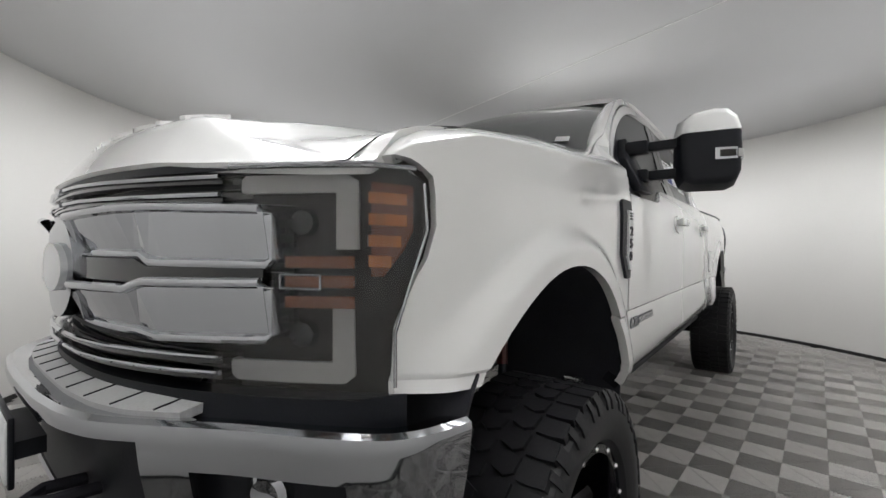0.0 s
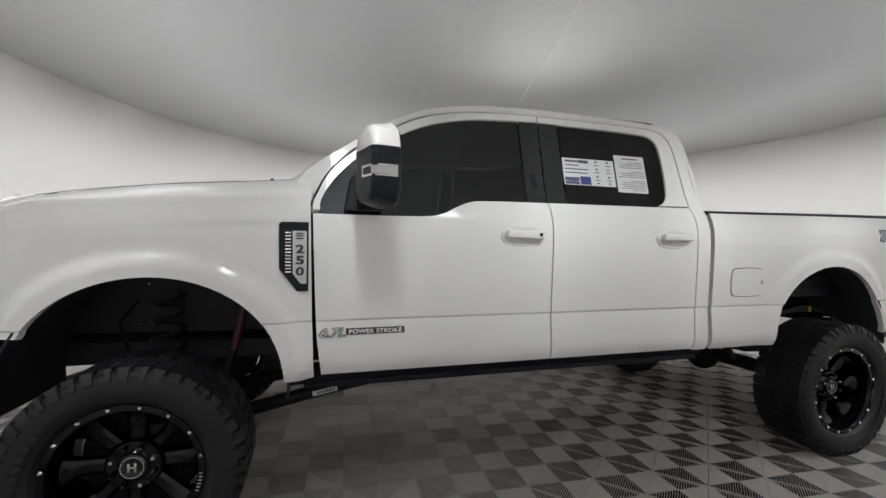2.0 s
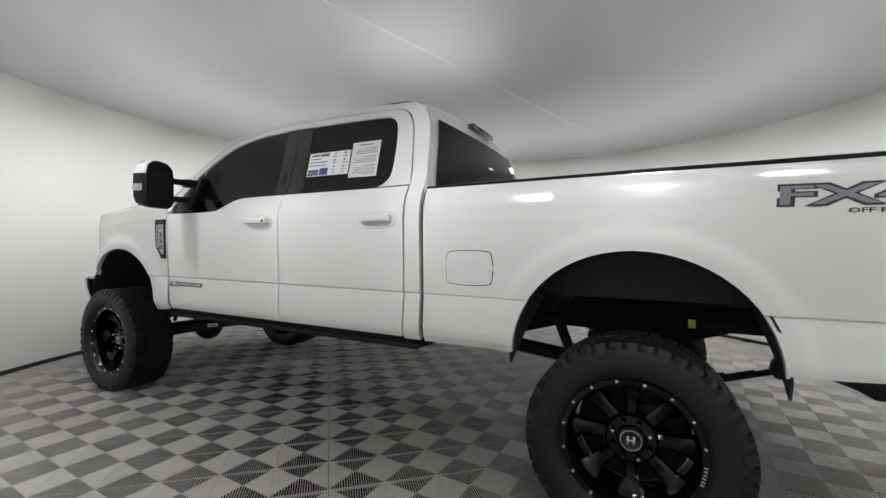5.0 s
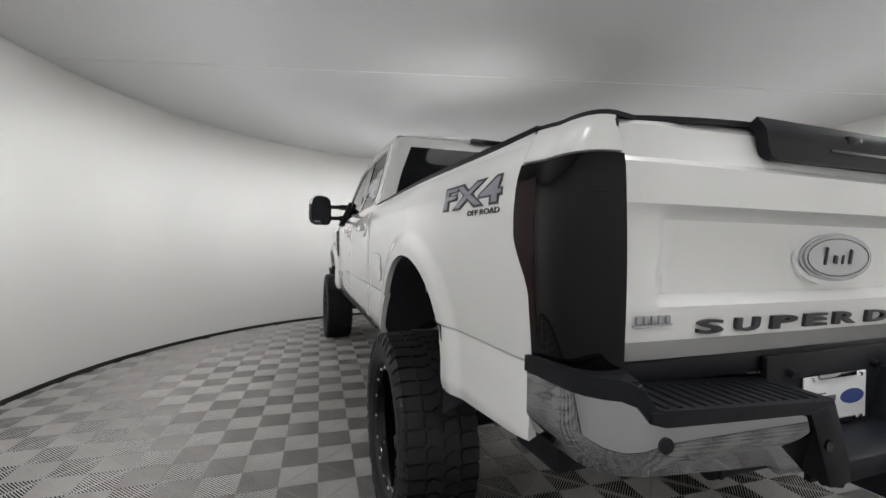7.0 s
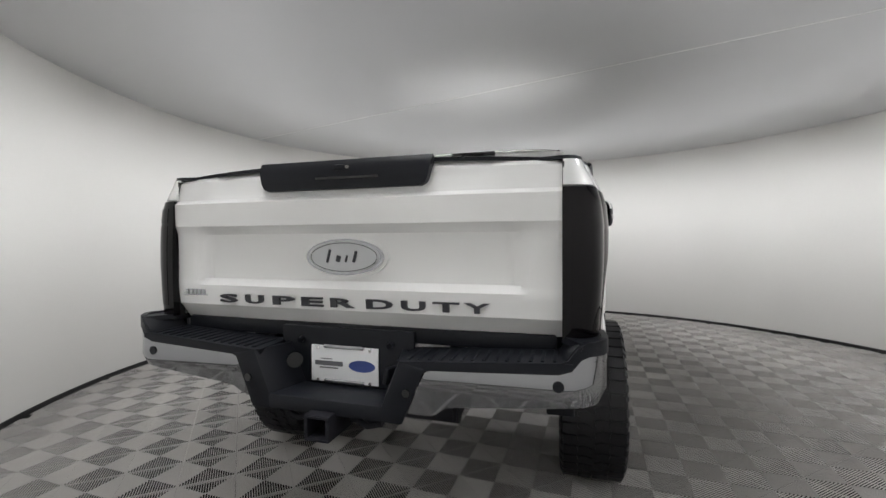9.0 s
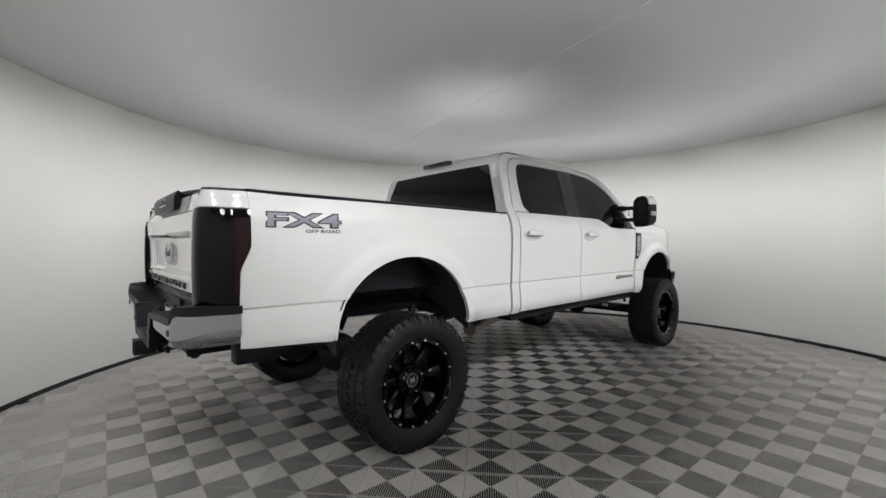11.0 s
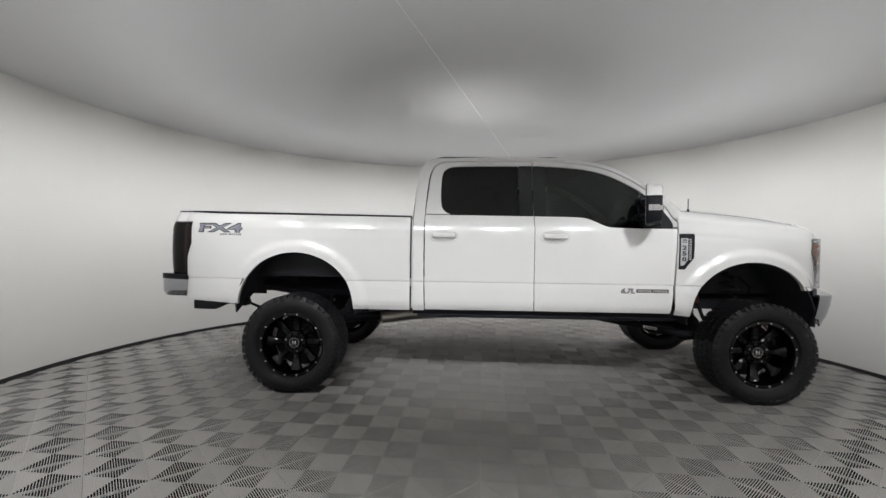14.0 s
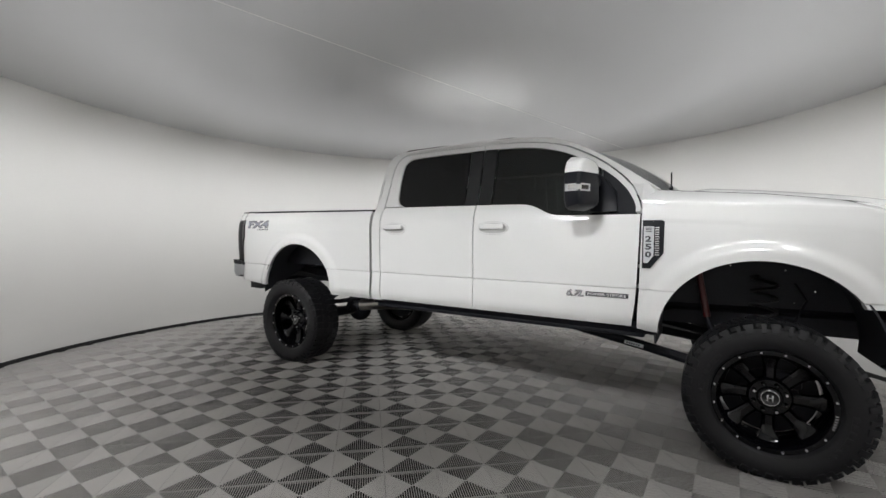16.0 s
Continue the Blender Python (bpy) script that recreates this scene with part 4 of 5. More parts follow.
    part("dealer_badge", merge(*[box(-0.70 + 0.022 * k, gate_y(-0.70, 1.12) - 0.004, 1.123, 0.015, 0.006, 0.020, 0.001) for k in range(-2, 3)] + [box(-0.70, gate_y(-0.70, 1.12) - 0.003, 1.109, 0.12, 0.004, 0.005)]), CHROME, tg, "small chrome badge of plain bars")
    for s in (1, -1):
        part("gate_gap", box(s * 0.801, -3.190, 1.300, 0.006, 0.06, 0.58), SEAL, tg)
    # bumper: chrome corner shells, black top pads that rise at the ends, black centre recess
    def wrap(u):
        if u < 0.80:
            return Vector((u, -3.365 + 0.012 * (u / 0.8) ** 2, 0)), Vector((0.02, -1, 0))
        if u < 0.99:
            a = (u - 0.80) / 0.19 * math.pi / 2
            return Vector((0.80 + 0.13 * math.sin(a), -3.353 + 0.13 * (1 - math.cos(a)), 0)), Vector((math.sin(a), -math.cos(a), 0))
        return Vector((0.93, -3.223 + (u - 0.99), 0)), Vector((1, 0, 0))
    def shell(off):
        def f(u, z):
            p, n = wrap(u)
            belly = 0.004 + 0.45 * min(0.0, z - 0.87)
            return p + n * (off + belly) + Vector((0, 0, z))
        return f
    outl = [(0.372, 0.905), (0.39, 0.912), (0.79, 0.930), (0.825, 0.942), (0.850, 0.975), (0.875, 0.984), (1.15, 0.972), (1.15, 0.82), (0.98, 0.824), (0.83, 0.826), (0.60, 0.800), (0.46, 0.786), (0.43, 0.780), (0.395, 0.750), (0.37, 0.740), (0.290, 0.740)]
    rb = None
    for s in (1, -1):
        bm = shaped(outl, span(0.27, 1.15, 0.035), [0.76, 0.78, 0.80, 0.82, 0.84, 0.87, 0.90, 0.93, 0.96], shell(0.0), 0.015, (0.5, -1, 0))
        if s < 0:
            bm = flipped(bm)
        if rb is None:
            rb = part("rear_bumper", bm, CHROME, TRUCK, "chrome rear step bumper with black step pads")
        else:
            part("chrome_face", bm, CHROME, rb)
        pad = [(0.285, 0.905), (0.39, 0.915), (0.79, 0.933), (0.825, 0.945), (0.850, 0.978), (0.875, 0.987), (1.155, 0.975), (1.155, 1.015), (0.95, 1.030), (0.865, 1.027), (0.840, 1.012), (0.815, 0.975), (0.795, 0.967), (0.285, 0.937)]
        bm = shaped(pad, span(0.29, 1.15, 0.03), [0.95, 0.985, 1.0], lambda u, z: shell(0.005)(u, 0.95) + Vector((0, 0, z - 0.95)), 0.02, (0.5, -1, 0))
        part("top_pad", flipped(bm) if s < 0 else bm, PLASTIC, rb, "black top pad")
        step_z = lambda x: lerp(x, [0.285, 0.795], [0.936, 0.966])
        deck = sheet(lambda u, v: Vector((s * (0.27 + 0.56 * u), -3.362 + 0.175 * v, step_z(0.27 + 0.56 * u) + 0.004 * v)), 12, 3, 0.02, (0, 0, 1))
        part("step_deck", deck, PLASTIC, rb, "black ribbed step")
        for k in range(14):
            x = 0.31 + 0.036 * k
            part("step_rib", box(s * x, -3.285, step_z(x) + 0.002, 0.012, 0.135, 0.008, 0.003), PLASTIC, rb)
        def end_top(u, v):
            p, n = wrap(0.845 + 0.305 * u)
            q = p.lerp(Vector((0.80, max(p.y, -3.24), 0)), v)
            return Vector((s * q.x, q.y, 1.026 - 0.012 * u - 0.003 * v))
        part("end_cap", sheet(end_top, 14, 4, 0.02, (0, 0, 1)), PLASTIC, rb, "raised black end of the step")
        part("end_riser", prism([(0.800, 0.960), (0.845, 1.022), (0.86, 1.015), (0.83, 0.95)], lambda u, v: Vector((s * u, -3.352, v)), lambda u, v: Vector((s * (u - 0.02), -3.20, v)), 0.003), PLASTIC, rb)
        slope = prism([(0.285, 0.936), (0.375, 0.918), (0.365, 0.90), (0.295, 0.728), (0.215, 0.728), (0.222, 0.783)], lambda u, v: Vector((s * u, -3.374, v)), lambda u, v: Vector((s * (u - 0.05), -3.215, v)), 0.005)
        part("recess_side", slope, PLASTIC, rb, "black sloping side of the plate recess")
        part("parking_sensor", tube([(s * 0.788, -3.350, 0.895), (s * 0.789, -3.3605, 0.895)], 0.017, 16), PLASTIC, rb, "round black parking sensor")
        part("inner_sensor", tube([(s * 0.31, -3.372, 0.835), (s * 0.31, -3.379, 0.835)], 0.014, 14), GLOSS, rb)
        part("chain_loop", tube([(s * 0.10, -3.30, 0.69), (s * 0.14, -3.31, 0.68), (s * 0.19, -3.30, 0.69)], 0.012, 8), DARKMETAL, rb)
    part("socket_cover", tube([(-0.196, -3.26, 0.88), (-0.182, -3.275, 0.88)], 0.030, 18), GLOSS, rb, "round black trailer socket cover")
    part("socket_bezel", box(0, 0, 0, 0.02, 0.055, 0.062, 0.006, pose(0.222, -3.30, 0.865, 0, 12, -18)), PLASTIC, rb, "square trailer socket bezel")
    part("socket_hole", box(0, 0, 0, 0.022, 0.040, 0.046, 0.004, pose(0.220, -3.301, 0.865, 0, 12, -18)), GLOSS, rb)
    part("recess_back", box(0, -3.207, 0.87, 0.56, 0.02, 0.26, 0.005), PLASTIC, rb)
    part("lower_lip", box(0, -3.293, 0.755, 0.46, 0.162, 0.054, 0.008), PLASTIC, rb, "black lower step")
    part("under_gate_filler", box(0, -3.17, 0.982, 1.56, 0.05, 0.06, 0.01), PLASTIC, rb)
    plate = part("dealer_plate", box(0, -3.224, 0.862, 0.285, 0.004, 0.14, 0.0015), PAPER, TRUCK, "white dealer plate in a chrome frame")
    for z in (0.930, 0.797):
        part("plate_clip", box(0, -3.229, z, 0.17, 0.008, 0.014, 0.003), CHROME, plate, "chrome frame bar")
    for sx in (-0.11, 0.11):
        for dz in (0.062, -0.062):
            part("bolt", tube([(sx, -3.224, 0.862 + dz), (sx, -3.232, 0.862 + dz)], 0.006, 10), SILVER, plate)
    part("printed_bars", merge(box(-0.065, -3.2275, 0.864, 0.12, 0.002, 0.017), box(-0.065, -3.2275, 0.847, 0.08, 0.002, 0.004), box(-0.075, -3.2275, 0.881, 0.05, 0.002, 0.003)), INK, plate, "dark printed bars")
    el = bmesh.new()
    el.faces.new([el.verts.new((0.075 + 0.055 * math.cos(2 * math.pi * k / 28), -3.2275, 0.861 + 0.022 * math.sin(2 * math.pi * k / 28))) for k in range(28)])
    part("printed_oval", thicken(el, 0.002, (0, -1, 0)), INK_BLUE, plate, "blue printed oval")
    for s in (1, -1):
        part("plate_lamp", tube([(s * 0.19, -3.20, 0.955), (s * 0.19, -3.232, 0.945)], 0.012, 12), PLASTIC, rb)
    hi = part("hitch_receiver", merge(tube([(-0.44, -3.17, 0.70), (0.44, -3.17, 0.70)], 0.032, 14), box(0, -3.335, 0.735, 0.09, 0.16, 0.014, 0.004), box(0, -3.335, 0.658, 0.09, 0.16, 0.014, 0.004), box(0.041, -3.335, 0.697, 0.014, 0.16, 0.09, 0.004), box(-0.041, -3.335, 0.697, 0.014, 0.16, 0.09, 0.004),
              box(0, -3.26, 0.70, 0.36, 0.02, 0.07, 0.004)), DARKMETAL, TRUCK, "black square hitch receiver under the bumper")
    for z in (0.660, 0.735):
        part("receiver_edge", box(0, -3.416, z, 0.09, 0.004, 0.006), DARKMETAL, hi)
    both("hitch_bracket", box(0.43, -3.08, 0.75, 0.014, 0.26, 0.13, 0.003), DARKMETAL)
    # load bed
    bed = part("load_bed", box(0, -2.05, 1.02, 1.50, 2.05, 0.03), PLASTIC, TRUCK, "black lined load bed")
    for x in (0.74, -0.74):
        part("bed_wall", box(x, -2.05, 1.28, 0.03, 2.05, 0.52), PLASTIC, bed)
    part("bed_front", box(0, -1.01, 1.28, 1.7, 0.03, 0.54), PLASTIC, bed)
    part("tailgate_lining", box(0, -3.12, 1.30, 1.5, 0.02, 0.5), PLASTIC, bed)


build_tail()


# ---- wheels ----
def build_wheel():
    """A wheel at the origin, its outer face towards +x."""
    R = 0.436
    prof = [(-0.125, 0.283), (-0.150, 0.300), (-0.166, 0.335), (-0.166, 0.375), (-0.158, 0.408), (-0.142, 0.420), (-0.115, R - 0.008), (-0.04, R - 0.006), (0.04, R - 0.006), (0.115, R - 0.008), (0.142, 0.420), (0.158, 0.408), (0.166, 0.375), (0.166, 0.335), (0.150, 0.300), (0.125, 0.283)]
    rim_prof = [(-0.130, 0.284), (-0.130, 0.262), (-0.11, 0.250), (0.02, 0.245), (0.09, 0.249), (0.124, 0.254), (0.134, 0.260), (0.134, 0.284), (0.126, 0.288)]
    wheel = part("wheel", revolve(rim_prof, 72), RIM, None, "gloss black deep-dish off-road wheel")
    tyre = revolve(prof, 96)
    rnd = random.Random(4)
    blocks = []
    n = 44
    pitch = 2 * math.pi / n

    def lug(poly, r0, r1, a):
        bm = bmesh.new()
        at = lambda x, s, r: Vector((x, r * math.cos(a + s), r * math.sin(a + s)))
        lo = [bm.verts.new(at(x, s, r0)) for x, s in poly]
        cx, cs = sum(p[0] for p in poly) / len(poly), sum(p[1] for p in poly) / len(poly)
        hi = [bm.verts.new(at(cx + (x - cx) * 0.96, cs + (s - cs) * 0.95, r1)) for x, s in poly]
        bm.faces.new(hi)
        for i in range(len(poly)):
            k = (i + 1) % len(poly)
            bm.faces.new((lo[i], lo[k], hi[k], hi[i]))
        bmesh.ops.recalc_face_normals(bm, faces=bm.faces[:])
        return bm
    for k in range(n):
        a = k * pitch
        j = lambda: rnd.uniform(-0.003, 0.003)
        p = pitch
        blocks.append(lug([(-0.072, 0.02 * p), (-0.040, -0.06 * p), (-0.003, 0.18 * p), (-0.010, 0.66 * p), (-0.045, 0.90 * p), (-0.066, 0.70 * p)], R - 0.012, R + 0.003 + j() * 0.3, a))
        blocks.append(lug([(0.072, 0.52 * p), (0.040, 0.44 * p), (0.003, 0.68 * p), (0.008, 1.16 * p), (0.045, 1.40 * p), (0.068, 1.20 * p)], R - 0.012, R + 0.003 + j() * 0.3, a))
        blocks.append(lug([(-0.147, 0.05 * p), (-0.080, 0.00 * p), (-0.072, 0.48 * p), (-0.076, 0.88 * p), (-0.110, 0.92 * p), (-0.149, 0.86 * p)], R - 0.018, R + 0.002, a))
        blocks.append(lug([(0.147, 0.55 * p), (0.080, 0.50 * p), (0.072, 0.98 * p), (0.076, 1.38 * p), (0.110, 1.42 * p), (0.149, 1.36 * p)], R - 0.018, R + 0.002, a))
        for s in (1, -1):
            off = 0.62 * p if s > 0 else 0.12 * p
            bm = bmesh.new()
            w = 0.34 * p if k % 2 else 0.60 * p
            pts = [(0.163, 0.385), (0.158, 0.410), (0.147, 0.430), (0.149, 0.4355), (0.163, 0.413), (0.169, 0.388)]
            c0 = [bm.verts.new((s * x, r * math.cos(a + off), r * math.sin(a + off))) for x, r in pts]
            c1 = [bm.verts.new((s * x, r * math.cos(a + off + w), r * math.sin(a + off + w))) for x, r in pts]
            bm.faces.new(c0)
            bm.faces.new(c1[::-1])
            for i in range(6):
                q = (i + 1) % 6
                bm.faces.new((c0[i], c0[q], c1[q], c1[i]))
            bmesh.ops.recalc_face_normals(bm, faces=bm.faces[:])
            blocks.append(bm)
    # raised bars in place of the sidewall writing
    for c, half in ((70, 22), (250, 22)):
        for i in range(7):
            a = radians(c - half + i * half * 2 / 6.5)
            b = box(0.167, 0, 0.335, 0.004, 0.028, 0.026, 0.002)
            b.transform(Matrix.Rotation(a, 4, "X"))
            blocks.append(b)
    blocks = merge(*blocks)
    for v in (*tyre.verts, *blocks.verts):
        v.co.z = max(v.co.z, -HUB_Z + 0.0015)
    part("tyre", tyre, RUBBER, wheel, "wide mud-terrain tyre with chunky tread", angle=28)
    tagged(part("tread", blocks, RUBBER, wheel, "", angle=28), kind="stuff")
    # spokes
    for k in range(8):
        a0 = radians(90 + 45 * k)
        sp = bmesh.new()
        rows = []
        for r, w, x0, x1 in ((0.060, 0.030, -0.020, 0.030), (0.105, 0.029, -0.022, 0.026), (0.160, 0.030, -0.020, 0.026), (0.210, 0.036, -0.015, 0.036), (0.236, 0.048, -0.010, 0.050), (0.249, 0.066, 0.0, 0.062)):
            rows.append([sp.verts.new((x, r, t)) for x, t in ((x0, -w), (x1 - 0.010, -w), (x1, -w * 0.55), (x1, w * 0.55), (x1 - 0.010, w), (x0, w))])
        for s, t in zip(rows, rows[1:]):
            for i in range(6):
                q = (i + 1) % 6
                sp.faces.new((s[i], s[q], t[q], t[i]))
        sp.transform(Matrix.Rotation(a0, 4, "X"))
        bmesh.ops.recalc_face_normals(sp, faces=sp.faces[:])
        part("spoke", sp, RIM, wheel)
    part("hub", revolve([(-0.02, 0.108), (0.030, 0.108), (0.042, 0.098), (0.044, 0.062), (0.050, 0.056), (0.050, 0.0)], 40), RIM, wheel)
    part("centre_cap", revolve([(0.044, 0.052), (0.058, 0.050), (0.062, 0.044), (0.060, 0.040), (0.060, 0.0)], 32), GLOSS, wheel, "black centre cap with a silver ring")
    part("cap_ring", revolve([(0.0585, 0.044), (0.0635, 0.0435), (0.0635, 0.0405), (0.0585, 0.040)], 32, True), SILVER, wheel)
    part("cap_mark", merge(box(0.062, 0.012, 0, 0.004, 0.009, 0.036, 0.001), box(0.062, -0.012, 0, 0.004, 0.009, 0.036, 0.001), box(0.062, 0, 0, 0.004, 0.018, 0.007, 0.001)), SILVER, wheel, "plain silver bars")
    for k in range(8):
        a = radians(22.5 + 45 * k)
        nut = revolve([(0.038, 0.011), (0.062, 0.011), (0.068, 0.007), (0.068, 0.0)], 6)
        nut.transform(Matrix.Translation((0, 0.080 * math.cos(a), 0.080 * math.sin(a))))
        part("lug_nut", nut, SILVER if k % 3 == 0 else GLOSS, wheel)
    for k in range(15):
        a = radians(11.25 + 22.5 * k)
        rv = revolve([(0.130, 0.0092), (0.137, 0.0092), (0.1415, 0.0058), (0.1425, 0.0)], 8)
        rv.transform(Matrix.Translation((0, 0.2735 * math.cos(a), 0.2735 * math.sin(a))))
        part("rivet", rv, SILVER, wheel, "silver rivet")
    marks = []
    for k in range(6):
        b = box(0.1375, 0, 0.270, 0.003, 0.006, 0.013)
        b.transform(Matrix.Rotation(radians(-18.75 + 3 * k - 90), 4, "X"))
        marks.append(b)
    part("rim_mark", merge(*marks), SILVER, wheel, "small silver bars on the rim lip")
    part("brake_disc", revolve([(-0.085, 0.0), (-0.085, 0.212), (-0.070, 0.212), (-0.070, 0.145), (-0.055, 0.140), (-0.055, 0.06), (-0.03, 0.06), (-0.03, 0.0)], 40), DARKMETAL, wheel)
    # added dark disc that blocks the bright view between the spokes
    part("dust_shield", revolve([(-0.100, 0.0), (-0.100, 0.239), (-0.092, 0.239), (-0.092, 0.0)], 40), DARKMETAL, wheel, "dark disc added behind the brake disc")
    part("brake_caliper", box(-0.07, 0.09, 0.09, 0.09, 0.13, 0.10, 0.02), DARKMETAL, wheel)
    return wheel


def place_wheels():
    first = build_wheel()
    first.parent = TRUCK
    for i, (x, y) in enumerate(((0.940, AXLE), (0.940, -AXLE), (-0.940, AXLE), (-0.940, -AXLE))):
        m = pose(x, y, HUB_Z, 0, 0, 0 if x > 0 else 180)
        if i == 0:
            first.matrix_basis = m
        else:
            copy_thing(first, m)


place_wheels()


# ---- door mirrors ----
def build_mirrors():
    for s in (1, -1):
        cx, cy, cz = 1.235, 1.025 if s > 0 else 1.082, 1.665
        turn = Matrix.Translation((s * cx, cy, 0)) @ Matrix.Rotation(radians(-24 if s > 0 else 15), 4, "Z") @ Matrix.Translation((-s * cx, -cy, 0))
        outl = [(-0.108, -0.150), (-0.075, -0.168), (0.070, -0.168), (0.105, -0.150), (0.122, -0.11), (0.127, -0.02), (0.124, 0.09), (0.108, 0.145), (0.070, 0.178), (0.010, 0.186), (-0.070, 0.172), (-0.110, 0.140), (-0.124, 0.08), (-0.126, -0.10)]
        def body(z0, z1):
            bm = prism(outl, lambda u, v: Vector((s * (cx + u), cy - 0.060, cz + v)), lambda u, v: Vector((s * (cx + 0.01 + u * 0.84), cy + 0.060, cz + 0.005 + v * 0.86)))
            bmesh.ops.bevel(bm, geom=[e for e in bm.edges if abs(e.verts[0].co.y - e.verts[1].co.y) < 1e-4], offset=0.024, segments=4, affect="EDGES", profile=0.5)
            for z, up in ((z0, True), (z1, False)):
                if z is not None:
                    r = bmesh.ops.bisect_plane(bm, geom=bm.verts[:] + bm.edges[:] + bm.faces[:], plane_co=(0, 0, z), plane_no=(0, 0, -1 if up else 1), clear_outer=True)
                    ed = [e for e in r["geom_cut"] if isinstance(e, bmesh.types.BMEdge)]
                    bmesh.ops.contextual_create(bm, geom=ed)
            bm.transform(turn)
            return bm
        mir = part("door_mirror", body(None, 1.735), PLASTIC, TRUCK, "black towing mirror with white cap and chrome indicator")
        part("mirror_cap", body(1.737, None), PAINT, mir, "white painted cap")
        def plate(pts, y0, y1):
            bm = prism(pts, lambda u, v: Vector((s * (cx + u), cy - y0, cz + v)), lambda u, v: Vector((s * (cx + u), cy - y1, cz + v)))
            bm.transform(turn)
            return bm
        part("mirror_frame", plate([(u * 0.90, v * 0.92) for u, v in outl], 0.055, 0.0615), GLOSS, mir)
        part("mirror_pane", plate([(u * 0.80, max(v * 0.84, -0.035)) for u, v in outl], 0.060, 0.0635), MIRROR, mir, "upper mirror pane")
        part("blind_spot_pane", plate([(-0.09, -0.128), (0.085, -0.128), (0.095, -0.05), (-0.098, -0.05)], 0.060, 0.0635), MIRROR, mir, "lower wide-angle mirror pane")
        lampf = lambda u, v: turn @ Vector((s * (cx + lerp(u, [0, 0.55, 0.75, 0.9, 1], [0.02, 0.095, 0.116, 0.126, 0.128])), cy + lerp(u, [0, 0.55, 0.75, 0.9, 1], [0.070, 0.062, 0.046, 0.012, -0.04]), 1.617 + 0.047 * v))
        ind = part("indicator", sheet(lampf, 14, 3, 0.012, (s, 1, 0)), CHROME, mir, "chrome-framed indicator lamp")
        part("indicator_lens", sheet(lambda u, v: lampf(0.12 + 0.40 * u, 0.22 + 0.56 * v) + Vector((s * 0.002, 0.003, 0)), 6, 2, 0.002, (s, 1, 0)), LAMP_DARK, ind)
        part("clear_lens", sheet(lambda u, v: lampf(0.58 + 0.38 * u, 0.16 + 0.68 * v) + Vector((s * 0.004, 0.003, 0)), 6, 2, 0.002, (s, 1, 0)), DRL, ind)
        for z in (1.715, 1.585):
            part("mirror_arm", merge(box(s * 1.05, cy, z, 0.20, 0.045, 0.042, 0.008), box(s * 0.965, cy + 0.01, z, 0.10, 0.075, 0.060, 0.012)), PLASTIC, mir, "black telescopic arm")
        part("arm_base", prism([(1.02, 1.505), (1.20, 1.505), (1.17, 1.66), (1.06, 1.78), (1.03, 1.76)], lambda y, z: Vector((s * (side_x(y, z) - 0.01), y, z)), lambda y, z: Vector((s * (side_x(y, z) + 0.035), y, z)), 0.008), PLASTIC, mir)


build_mirrors()


